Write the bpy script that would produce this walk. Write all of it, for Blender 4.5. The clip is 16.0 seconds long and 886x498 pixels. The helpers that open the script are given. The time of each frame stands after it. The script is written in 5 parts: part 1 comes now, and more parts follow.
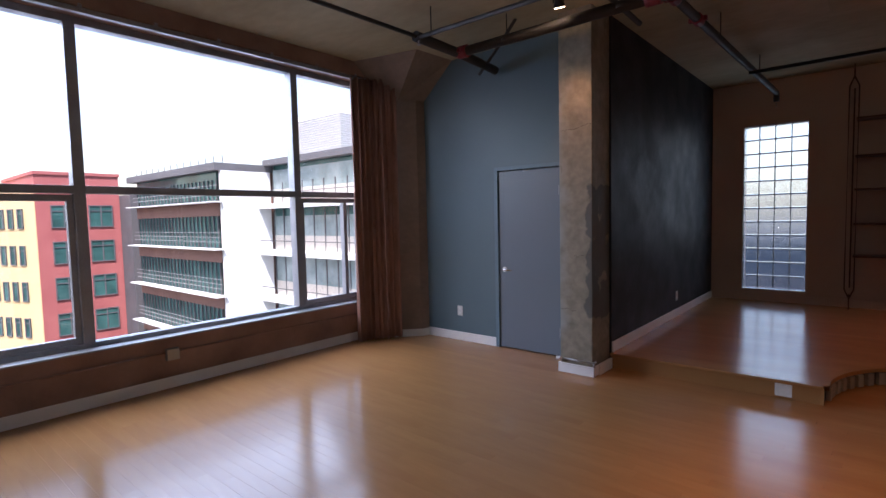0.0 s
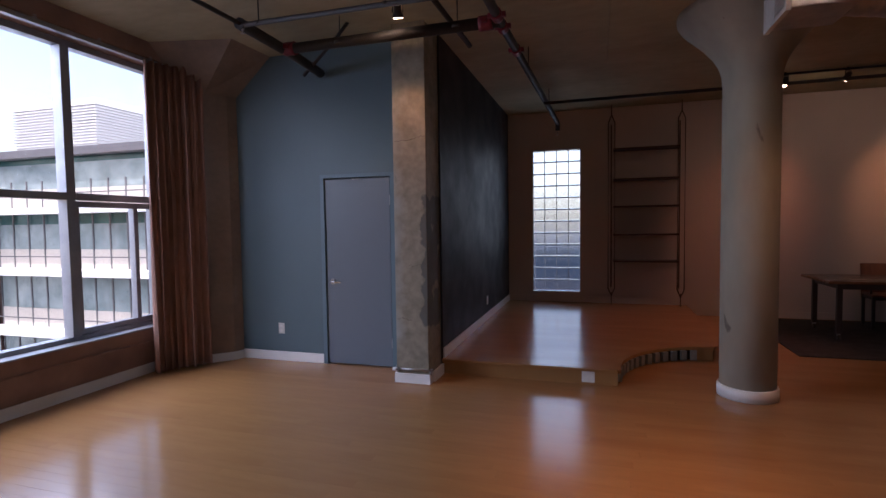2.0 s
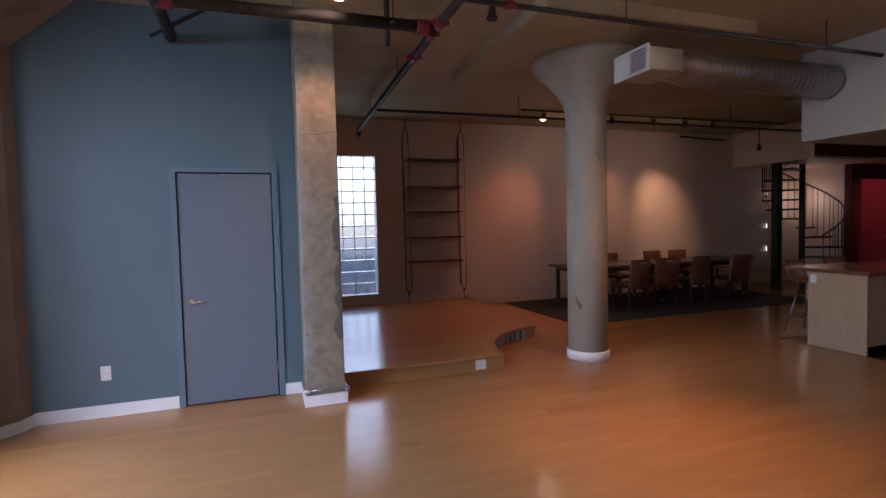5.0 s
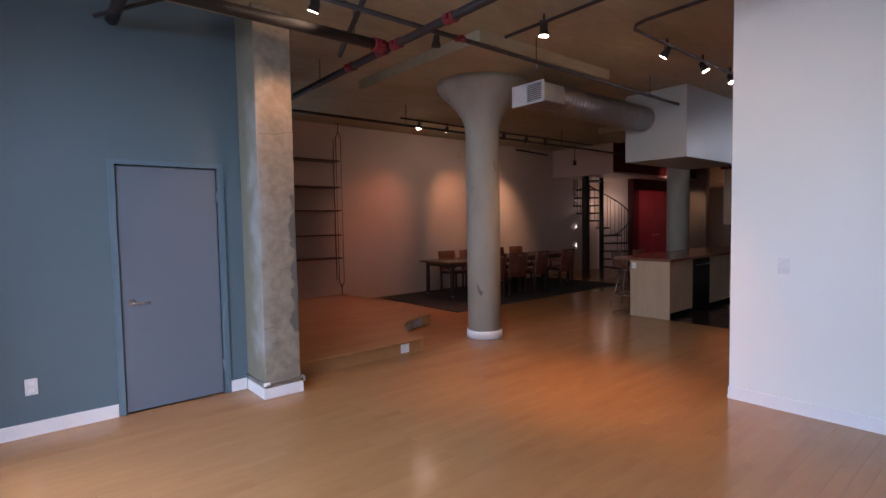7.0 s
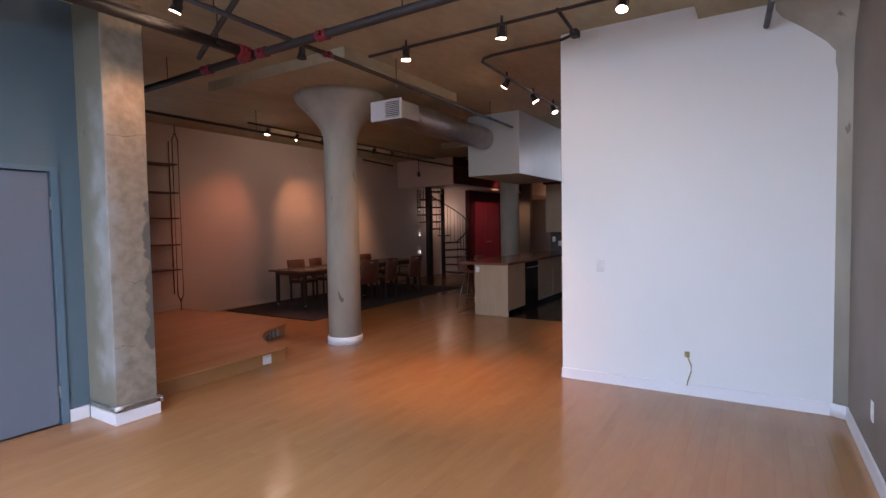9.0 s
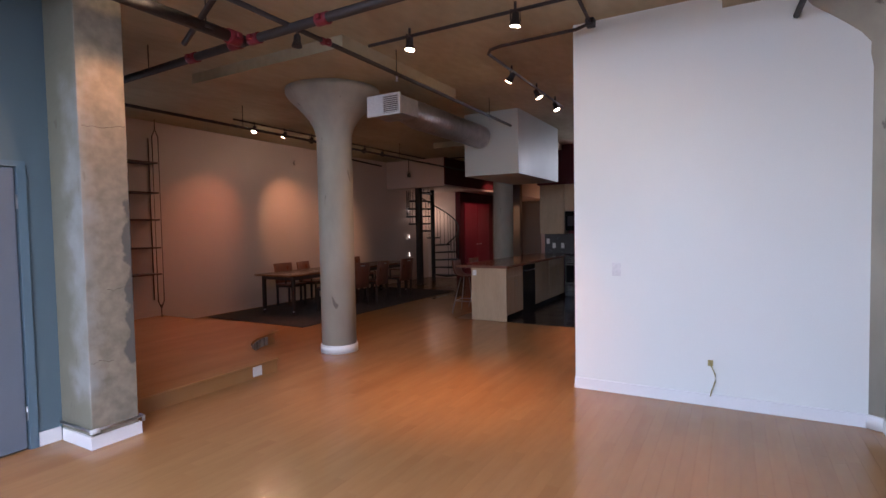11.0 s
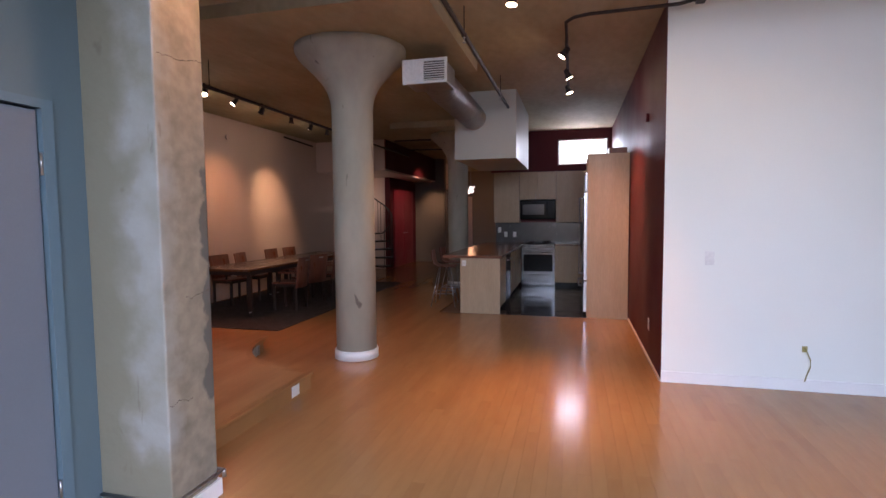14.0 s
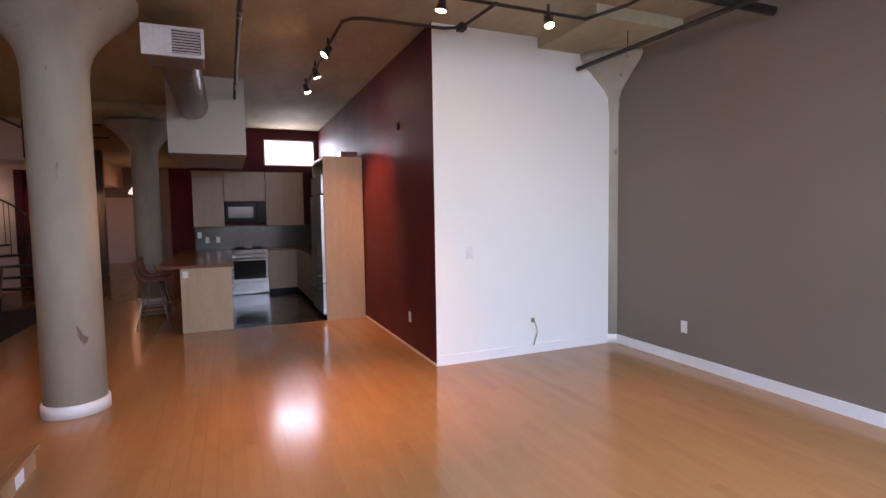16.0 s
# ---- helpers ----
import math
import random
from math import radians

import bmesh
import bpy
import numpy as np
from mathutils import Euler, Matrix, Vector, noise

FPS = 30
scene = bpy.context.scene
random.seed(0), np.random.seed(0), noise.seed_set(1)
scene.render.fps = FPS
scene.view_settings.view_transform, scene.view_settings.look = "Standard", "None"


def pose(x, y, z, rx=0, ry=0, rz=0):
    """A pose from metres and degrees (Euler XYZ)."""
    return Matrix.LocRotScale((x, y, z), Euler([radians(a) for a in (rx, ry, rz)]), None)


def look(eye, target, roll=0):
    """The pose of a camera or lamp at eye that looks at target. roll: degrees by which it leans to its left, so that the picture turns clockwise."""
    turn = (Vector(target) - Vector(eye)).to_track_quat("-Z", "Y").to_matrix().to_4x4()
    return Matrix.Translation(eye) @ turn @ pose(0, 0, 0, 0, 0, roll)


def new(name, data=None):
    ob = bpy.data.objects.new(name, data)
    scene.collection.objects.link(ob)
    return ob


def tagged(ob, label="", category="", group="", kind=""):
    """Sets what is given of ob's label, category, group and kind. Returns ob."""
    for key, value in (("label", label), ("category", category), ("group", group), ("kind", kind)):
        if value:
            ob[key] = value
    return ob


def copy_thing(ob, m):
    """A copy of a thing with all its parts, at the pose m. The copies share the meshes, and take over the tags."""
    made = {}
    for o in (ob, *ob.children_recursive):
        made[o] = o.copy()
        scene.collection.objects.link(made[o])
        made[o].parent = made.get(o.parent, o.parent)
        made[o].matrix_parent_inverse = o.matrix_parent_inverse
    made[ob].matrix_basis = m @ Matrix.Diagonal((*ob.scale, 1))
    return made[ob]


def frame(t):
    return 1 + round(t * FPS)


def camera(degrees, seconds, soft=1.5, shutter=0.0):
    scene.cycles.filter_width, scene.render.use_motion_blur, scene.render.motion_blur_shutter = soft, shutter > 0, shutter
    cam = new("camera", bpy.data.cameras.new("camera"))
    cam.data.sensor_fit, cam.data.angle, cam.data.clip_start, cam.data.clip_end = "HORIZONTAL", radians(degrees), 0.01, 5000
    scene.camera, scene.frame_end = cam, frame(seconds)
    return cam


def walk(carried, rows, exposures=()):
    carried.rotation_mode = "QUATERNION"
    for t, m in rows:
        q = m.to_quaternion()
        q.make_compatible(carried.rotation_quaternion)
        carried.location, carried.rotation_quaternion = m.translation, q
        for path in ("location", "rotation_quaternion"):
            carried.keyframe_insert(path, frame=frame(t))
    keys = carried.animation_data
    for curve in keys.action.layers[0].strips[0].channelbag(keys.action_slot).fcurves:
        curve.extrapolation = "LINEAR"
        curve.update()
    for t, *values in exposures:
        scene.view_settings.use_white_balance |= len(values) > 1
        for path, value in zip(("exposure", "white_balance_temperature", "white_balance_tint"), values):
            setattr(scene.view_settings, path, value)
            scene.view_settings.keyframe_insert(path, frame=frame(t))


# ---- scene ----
cam = camera(82.1, 16.0)
PATH = [
    (0, (0.025, -0.039, 1.515), (-1.264, 1.484, 1.386), -1.3),
    (0.5, (0.077, -0.122, 1.522), (-1.06, 1.52, 1.411), -0.8),
    (1, (0.037, -0.161, 1.527), (-0.951, 1.573, 1.4), -0.4),
    (1.5, (-0.157, -0.161, 1.521), (-0.96, 1.667, 1.41), -0.3),
    (2, (-0.401, -0.105, 1.505), (-0.985, 1.805, 1.406), -0.8),
    (2.5, (-0.666, -0.021, 1.506), (-1.073, 1.936, 1.429), -0.6),
    (3, (-1.024, 0.027, 1.51), (-1.166, 2.022, 1.454), -0.5),
    (3.5, (-1.357, 0.005, 1.511), (-1.289, 2.003, 1.466), -0.6),
    (4, (-1.76, -0.014, 1.526), (-1.458, 1.962, 1.459), -0.7),
    (4.2, (-1.908, -0.03, 1.518), (-1.547, 1.936, 1.443), -0.9),
    (6.3, (-3.458, 0.039, 1.504), (-2.334, 1.69, 1.406), -0.7),
    (6.5, (-3.591, 0.05, 1.508), (-2.419, 1.668, 1.411), -0.5),
    (7, (-3.848, 0.049, 1.512), (-2.56, 1.575, 1.403), -1.0),
    (7.5, (-4.035, 0.097, 1.517), (-2.599, 1.485, 1.419), -0.7),
    (8, (-4.149, 0.106, 1.52), (-2.602, 1.371, 1.444), -0.3),
    (8.5, (-4.218, 0.087, 1.532), (-2.567, 1.21, 1.434), -0.8),
    (9, (-4.25, 0.077, 1.525), (-2.548, 1.125, 1.436), -1.0),
    (11.3, (-4.078, 0.554, 1.519), (-2.332, 1.527, 1.445), -0.7),
    (11.5, (-4.095, 0.652, 1.514), (-2.332, 1.594, 1.448), -0.1),
    (12, (-4.148, 1.015, 1.526), (-2.325, 1.833, 1.435), -0.5),
    (12.5, (-4.192, 1.395, 1.51), (-2.356, 2.182, 1.412), -0.8),
    (13, (-4.229, 1.784, 1.514), (-2.366, 2.5, 1.388), -0.5),
    (13.5, (-4.229, 2.156, 1.504), (-2.326, 2.758, 1.37), -0.9),
    (14, (-4.221, 2.485, 1.516), (-2.289, 2.983, 1.385), -0.5),
    (14.5, (-4.178, 2.81, 1.5), (-2.195, 3.017, 1.34), -0.7),
    (15, (-4.088, 3.104, 1.507), (-2.095, 2.998, 1.378), 0.4),
    (15.5, (-4.022, 3.399, 1.515), (-2.085, 2.92, 1.379), 0.2),
    (16, (-4.002, 3.588, 1.511), (-2.163, 2.813, 1.378), -0.9),
]
walk(cam, [(t, look(eye, target, roll)) for t, eye, target, roll in PATH],
     exposures=[(t, s, k, tint) for t, s, k, tint in ((0.0, 1.57, 6000, 21), (1.5, 1.38, 6000, 24), (3.0, 1.62, 5950, 29), (4.0, 1.92, 5950, 28), (5.0, 2.15, 5950, 25), (7.0, 2.32, 6000, 24), (9.0, 2.5, 6050, 24), (12.5, 2.54, 6050, 24), (16.0, 2.76, 6400, 25))])

# ---- world and sun ----
world = bpy.data.worlds.new("world")
scene.world = world
world.use_nodes = True
wn = world.node_tree
sky = wn.nodes.new("ShaderNodeTexSky")
sky.sky_type = "NISHITA"
sky.sun_disc = False
sky.sun_elevation, sky.sun_rotation = radians(58), radians(-150)
sky.air_density, sky.dust_density, sky.ozone_density = 1.2, 3.0, 0.6
wn.links.new(sky.outputs[0], wn.nodes["Background"].inputs[0])
wn.nodes["Background"].inputs[1].default_value = 0.15


def lamp(name, kind, energy, color, m, **kw):
    d = bpy.data.lights.new(name, kind)
    d.energy, d.color = energy, color
    for k, v in kw.items():
        if k == "size": d.size = v
        elif k == "size_y": d.shape, d.size_y = "RECTANGLE", v
        elif k == "angle": d.angle = v
        elif k == "spot": d.spot_size = v
        elif k == "blend": d.spot_blend = v
        elif k == "soft": d.shadow_soft_size = v
    ob = new(name, d)
    ob.matrix_world = m
    return ob


lamp("sun", "SUN", 3.0, (1.0, 0.95, 0.88), look((0, 0, 0), (-0.62, 0.42, -1.1)), angle=radians(0.5))
WINDOW_LIGHT, WINDOW_COLOR = 125.0, (0.66, 0.80, 1.0)
WARM = (1.0, 0.48, 0.21)
WARM_DEEP = (1.0, 0.36, 0.17)
# sky through the big window, the glass blocks and the clerestory
lamp("window_sky", "AREA", WINDOW_LIGHT, WINDOW_COLOR, look((-6.6, 2.0, 3.2), (-5.9, 2.0, 2.37)), size=7.0, size_y=3.0)
lamp("glass_block_sky", "AREA", 1.5, (0.7, 0.88, 1.0), look((-1.08, 8.72, 1.9), (-1.08, 0, 1.5)), size=0.8, size_y=1.6)
lamp("clerestory_sky", "AREA", 4, (0.85, 0.92, 1.0), look((7.45, 2.32, 2.9), (0, 2.3, 2.2)), size=1.0, size_y=0.5)


# ---- materials ----
def material(name, c1, c2=None, rough=0.6, metal=0.0, scale=1.5, fine=40.0, bump=0.15, rvar=0.1, stretch=(1, 1, 1), coat=0.0, rand=0.0, island=False, spec=0.5, fa=0.07, crough=0.12):
    """Two-scale mottled surface: broad stains between two colours, fine grain and bump."""
    m = bpy.data.materials.new(name)
    m.use_nodes = True
    nt = m.node_tree
    N, L = nt.nodes, nt.links
    b = N["Principled BSDF"]
    c2 = c2 or tuple(v * 0.8 for v in c1)
    tc = N.new("ShaderNodeTexCoord")
    mp = N.new("ShaderNodeMapping")
    mp.inputs["Scale"].default_value = stretch
    L.new(tc.outputs["Object"], mp.inputs[0])
    n1, n2 = N.new("ShaderNodeTexNoise"), N.new("ShaderNodeTexNoise")
    n1.inputs["Scale"].default_value, n1.inputs["Detail"].default_value = scale, 6
    n2.inputs["Scale"].default_value, n2.inputs["Detail"].default_value = fine, 4
    L.new(mp.outputs[0], n1.inputs[0])
    L.new(mp.outputs[0], n2.inputs[0])
    ramp = N.new("ShaderNodeMapRange")
    ramp.inputs[1].default_value, ramp.inputs[2].default_value = 0.3, 0.7
    L.new(n1.outputs[0], ramp.inputs[0])
    mix = N.new("ShaderNodeMix")
    mix.data_type = "RGBA"
    mix.inputs[6].default_value, mix.inputs[7].default_value = (*c1, 1), (*c2, 1)
    L.new(ramp.outputs[0], mix.inputs[0])
    mix2 = N.new("ShaderNodeMix")
    mix2.data_type, mix2.blend_type = "RGBA", "MULTIPLY"
    g = N.new("ShaderNodeMapRange")
    g.inputs[1].default_value, g.inputs[2].default_value, g.inputs[3].default_value, g.inputs[4].default_value = 0.3, 0.7, 1 - fa, 1 + fa
    L.new(n2.outputs[0], g.inputs[0])
    mix2.inputs[0].default_value = 1
    L.new(mix.outputs[2], mix2.inputs[6])
    L.new(g.outputs[0], mix2.inputs[7])
    out = mix2.outputs[2]
    if rand:
        src = N.new("ShaderNodeNewGeometry").outputs["Random Per Island"] if island else N.new("ShaderNodeObjectInfo").outputs["Random"]
        rr = N.new("ShaderNodeMapRange")
        rr.inputs[3].default_value, rr.inputs[4].default_value = 1 - rand, 1 + rand
        L.new(src, rr.inputs[0])
        mix3 = N.new("ShaderNodeMix")
        mix3.data_type, mix3.blend_type = "RGBA", "MULTIPLY"
        mix3.inputs[0].default_value = 1
        L.new(out, mix3.inputs[6])
        L.new(rr.outputs[0], mix3.inputs[7])
        out = mix3.outputs[2]
    L.new(out, b.inputs["Base Color"])
    r = N.new("ShaderNodeMapRange")
    r.inputs[1].default_value, r.inputs[2].default_value = 0.3, 0.7
    r.inputs[3].default_value, r.inputs[4].default_value = max(rough - rvar, 0.02), min(rough + rvar, 1)
    L.new(n1.outputs[0], r.inputs[0])
    L.new(r.outputs[0], b.inputs["Roughness"])
    b.inputs["Metallic"].default_value = metal
    b.inputs["Coat Weight"].default_value = coat
    b.inputs["Coat Roughness"].default_value = crough
    b.inputs["Specular IOR Level"].default_value = spec
    if bump:
        bp = N.new("ShaderNodeBump")
        bp.inputs["Strength"].default_value, bp.inputs["Distance"].default_value = bump, 0.01
        L.new(n2.outputs[0], bp.inputs["Height"])
        L.new(bp.outputs[0], b.inputs["Normal"])
    return m


def patchy(m, color, scale, seed, lo=0.47, hi=0.56):
    """Adds hard-edged patches of another colour, as on skimmed and stained concrete."""
    nt = m.node_tree
    N, L = nt.nodes, nt.links
    b = N["Principled BSDF"]
    src = b.inputs["Base Color"].links[0].from_socket
    tc, mp, n, r, mx = N.new("ShaderNodeTexCoord"), N.new("ShaderNodeMapping"), N.new("ShaderNodeTexNoise"), N.new("ShaderNodeMapRange"), N.new("ShaderNodeMix")
    mp.inputs["Location"].default_value, mp.inputs["Scale"].default_value = (seed, seed, seed), (1, 1, 0.4)
    n.inputs["Scale"].default_value, n.inputs["Detail"].default_value, n.inputs["Distortion"].default_value = scale, 7, 0.6
    r.inputs[1].default_value, r.inputs[2].default_value = lo, hi
    mx.data_type = "RGBA"
    mx.inputs[7].default_value = (*color, 1)
    L.new(tc.outputs["Object"], mp.inputs[0])
    L.new(mp.outputs[0], n.inputs[0])
    L.new(n.outputs[0], r.inputs[0])
    L.new(r.outputs[0], mx.inputs[0])
    L.new(src, mx.inputs[6])
    L.new(mx.outputs[2], b.inputs["Base Color"])
    return m


def zone_patch(m, color, planes, wobble, scale, soft=0.012):
    """A patch of another colour inside the given planes (nx, ny, nz, d: inside where n.p > d), with a ragged edge."""
    nt = m.node_tree
    N, L = nt.nodes, nt.links
    b = N["Principled BSDF"]
    src = b.inputs["Base Color"].links[0].from_socket
    tc, n = N.new("ShaderNodeTexCoord"), N.new("ShaderNodeTexNoise")
    n.inputs["Scale"].default_value, n.inputs["Detail"].default_value = scale, 8
    L.new(tc.outputs["Object"], n.inputs[0])
    wob = N.new("ShaderNodeMapRange")
    wob.inputs[1].default_value, wob.inputs[2].default_value = 0.25, 0.75
    wob.inputs[3].default_value, wob.inputs[4].default_value = -wobble, wobble
    L.new(n.outputs[0], wob.inputs[0])
    fac = None
    for nx, ny, nz, d in planes:
        dot, add, r = N.new("ShaderNodeVectorMath"), N.new("ShaderNodeMath"), N.new("ShaderNodeMapRange")
        dot.operation = "DOT_PRODUCT"
        dot.inputs[1].default_value = (nx, ny, nz)
        L.new(tc.outputs["Object"], dot.inputs[0])
        L.new(dot.outputs["Value"], add.inputs[0])
        L.new(wob.outputs[0], add.inputs[1])
        r.inputs[1].default_value, r.inputs[2].default_value = d - soft, d + soft
        L.new(add.outputs[0], r.inputs[0])
        if fac is None:
            fac = r.outputs[0]
        else:
            mul = N.new("ShaderNodeMath")
            mul.operation = "MULTIPLY"
            L.new(fac, mul.inputs[0])
            L.new(r.outputs[0], mul.inputs[1])
            fac = mul.outputs[0]
    mx = N.new("ShaderNodeMix")
    mx.data_type = "RGBA"
    mx.inputs[7].default_value = (*color, 1)
    L.new(fac, mx.inputs[0])
    L.new(src, mx.inputs[6])
    L.new(mx.outputs[2], b.inputs["Base Color"])
    return m


def glow(name, color, strength):
    m = bpy.data.materials.new(name)
    m.use_nodes = True
    b = m.node_tree.nodes["Principled BSDF"]
    b.inputs["Emission Color"].default_value = (*color, 1)
    b.inputs["Emission Strength"].default_value = strength
    return m


def glass(name, tint=(1, 1, 1), rough=0.0, mixed=0.93):
    """Thin pane: mostly clear with a Fresnel gloss."""
    m = bpy.data.materials.new(name)
    m.use_nodes = True
    nt = m.node_tree
    N, L = nt.nodes, nt.links
    N.remove(N["Principled BSDF"])
    t, g, mx, f = N.new("ShaderNodeBsdfTransparent"), N.new("ShaderNodeBsdfGlossy"), N.new("ShaderNodeMixShader"), N.new("ShaderNodeLayerWeight")
    t.inputs[0].default_value = (*tint, 1)
    g.inputs["Roughness"].default_value = rough
    f.inputs[0].default_value = 0.5
    pw, ma = N.new("ShaderNodeMath"), N.new("ShaderNodeMath")
    pw.operation, ma.operation = "POWER", "MULTIPLY_ADD"
    pw.inputs[1].default_value, ma.inputs[1].default_value, ma.inputs[2].default_value = 5.0, 0.9, 0.03
    L.new(f.outputs["Facing"], pw.inputs[0])
    L.new(pw.outputs[0], ma.inputs[0])
    L.new(ma.outputs[0], mx.inputs[0])
    L.new(t.outputs[0], mx.inputs[1])
    L.new(g.outputs[0], mx.inputs[2])
    L.new(mx.outputs[0], N["Material Output"].inputs[0])
    return m


M_FLOOR = material("maple_planks", (0.37, 0.192, 0.075), (0.31, 0.153, 0.056), 0.18, stretch=(1, 5, 1), scale=0.9, fine=5, bump=0.0, rvar=0.05, spec=0.38, rand=0.04, coat=0.12, crough=0.45, island=True, fa=0.03)
M_PLANK = material("maple_plank_single", (0.37, 0.192, 0.075), (0.31, 0.153, 0.056), 0.18, stretch=(1, 5, 1), scale=0.9, fine=5, bump=0.0, rvar=0.05, spec=0.38, rand=0.04, coat=0.12, crough=0.45, fa=0.03)
M_JOINT = material("floor_joint", (0.26, 0.13, 0.06), rough=0.6)
M_CONC = material("concrete", (0.34, 0.31, 0.26), (0.22, 0.205, 0.18), 0.75, scale=1.6, fine=22, bump=0.35)
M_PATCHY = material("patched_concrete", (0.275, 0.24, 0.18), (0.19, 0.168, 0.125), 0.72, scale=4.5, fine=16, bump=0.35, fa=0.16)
# olive tone over the -x flank, a pale skimmed strip on it, and a dark damp stain down one front edge
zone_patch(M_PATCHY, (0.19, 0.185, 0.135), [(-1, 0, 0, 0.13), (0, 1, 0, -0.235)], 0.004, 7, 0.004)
zone_patch(M_PATCHY, (0.30, 0.305, 0.285), [(-1, 0, 0, 0.14), (0, -1, 0, 0.06), (0, 0, -1, -2.62), (0, 0, 1, 0.35)], 0.11, 4, 0.09)
zone_patch(M_PATCHY, (0.10, 0.098, 0.085), [(1, 0, 0, 0.125), (0, 0, -1, -1.75), (0, 0, 1, 0.55)], 0.075, 5, 0.008)
patchy(M_PATCHY, (0.15, 0.135, 0.10), 7.0, 5.3, 0.67, 0.74)
M_CRACK = material("concrete_crack", (0.10, 0.085, 0.065), rough=0.9)
M_CONC_COL = patchy(material("column_concrete", (0.42, 0.405, 0.325), (0.32, 0.31, 0.255), 0.7, stretch=(1, 1, 0.4), scale=2.6, fine=7, bump=0.12), (0.17, 0.155, 0.13), 7.0, 2.2, 0.67, 0.72)
M_CEIL = material("board_formed_concrete", (0.44, 0.385, 0.25), (0.34, 0.295, 0.19), 0.85, stretch=(0.7, 1.4, 1), scale=1.1, fine=9, bump=0.25, fa=0.07)
M_SILL = material("spandrel_concrete", (0.33, 0.20, 0.15), (0.21, 0.125, 0.095), 0.75, scale=2.5, fine=20, bump=0.4)
M_WHITE = material("white_wall_paint", (0.755, 0.775, 0.735), (0.73, 0.75, 0.71), 0.6, scale=0.8, fine=120, bump=0.04, fa=0.015)
M_CREAM = material("cream_wall_paint", (0.60, 0.48, 0.42), (0.57, 0.455, 0.395), 0.6, scale=0.8, fine=120, bump=0.04, fa=0.015)
M_BROWN = material("taupe_wall_paint", (0.20, 0.165, 0.13), (0.186, 0.153, 0.121), 0.55, scale=0.8, fine=120, bump=0.04, fa=0.015)
M_RED = material("oxblood_wall_paint", (0.10, 0.011, 0.017), (0.088, 0.009, 0.015), 0.55, spec=0.3, scale=0.8, fine=100, bump=0.05, fa=0.015)
M_BLUE = material("slate_blue_paint", (0.098, 0.148, 0.172), (0.091, 0.139, 0.162), 0.5, scale=0.8, fine=120, bump=0.04, fa=0.015)
M_DOORP = material("slate_door_paint", (0.132, 0.163, 0.2), (0.124, 0.153, 0.188), 0.4, scale=0.8, fine=90, bump=0.03, fa=0.015)
M_FRAMEB = material("slate_blue_trim_paint", (0.115, 0.18, 0.22), (0.107, 0.17, 0.208), 0.4, scale=1, fine=80, bump=0.02, fa=0.015)
M_SHELF = material("dim_brown_shelf_paint", (0.10, 0.05, 0.04), rough=0.5)
M_CHALK = material("dark_slate_wall", (0.035, 0.036, 0.042), (0.026, 0.027, 0.031), 0.55, scale=3, fine=25, bump=0.12, rvar=0.08, spec=0.16)
M_BASE = material("white_baseboard_paint", (0.79, 0.79, 0.78), (0.74, 0.74, 0.73), 0.4, scale=3, fine=60, bump=0.03, fa=0.015)
M_ALU = material("grey_window_aluminium", (0.33, 0.34, 0.36), (0.28, 0.29, 0.31), 0.45, metal=0.4, scale=6, fine=80, bump=0.02)
M_PIPE = material("black_painted_pipe", (0.022, 0.020, 0.020), (0.035, 0.028, 0.025), 0.6, scale=6, fine=50, bump=0.1)
M_REDPIPE = material("red_pipe_coupling", (0.21, 0.014, 0.024), rough=0.45, scale=20, fine=50)
M_STEEL = material("brushed_steel", (0.42, 0.42, 0.43), (0.38, 0.38, 0.39), 0.3, metal=1.0, scale=3, fine=60, bump=0, rvar=0.03, fa=0.02)
M_CHROME = material("chrome", (0.80, 0.80, 0.80), rough=0.22, metal=1.0, bump=0, rvar=0.02, fa=0.01)
M_STOVE = material("stove_steel", (0.15, 0.15, 0.155), (0.12, 0.12, 0.125), 0.2, metal=1.0, bump=0, rvar=0.03, fa=0.02)
M_GALV = material("galvanised_duct", (0.50, 0.50, 0.50), (0.40, 0.40, 0.41), 0.38, metal=0.9, scale=9, fine=60, bump=0.0, rvar=0.03)
M_MAPLE = material("maple_veneer", (0.44, 0.325, 0.205), (0.40, 0.29, 0.178), 0.4, stretch=(6, 6, 1), scale=1.5, fine=9, bump=0.03)
M_COUNTER = material("dark_polished_counter", (0.20, 0.095, 0.06), (0.13, 0.06, 0.04), 0.18, scale=30, fine=120, bump=0.0)
M_BLACK = material("black_glass", (0.01, 0.01, 0.011), rough=0.2, bump=0, spec=0.06)
M_MWGLASS = material("microwave_window", (0.06, 0.06, 0.065), rough=0.1, bump=0)
M_GREYW = material("pale_grey_paint", (0.44, 0.46, 0.41), (0.41, 0.43, 0.385), 0.5, scale=1, fine=90, bump=0.03, fa=0.015)
M_CORNER = material("brownish_concrete", (0.27, 0.20, 0.155), (0.19, 0.14, 0.11), 0.75, scale=2.2, fine=18, bump=0.3)
M_DARKTILE = material("dark_kitchen_floor", (0.035, 0.022, 0.02), (0.025, 0.017, 0.015), 0.16, scale=4, fine=40, bump=0.03)
M_SPLASH = material("grey_backsplash_slab", (0.10, 0.10, 0.10), (0.08, 0.08, 0.082), 0.2, scale=6, fine=60, bump=0.01)
M_RUG = material("dark_woven_rug", (0.035, 0.027, 0.024), (0.024, 0.019, 0.017), 0.95, scale=8, fine=160, bump=0.5)
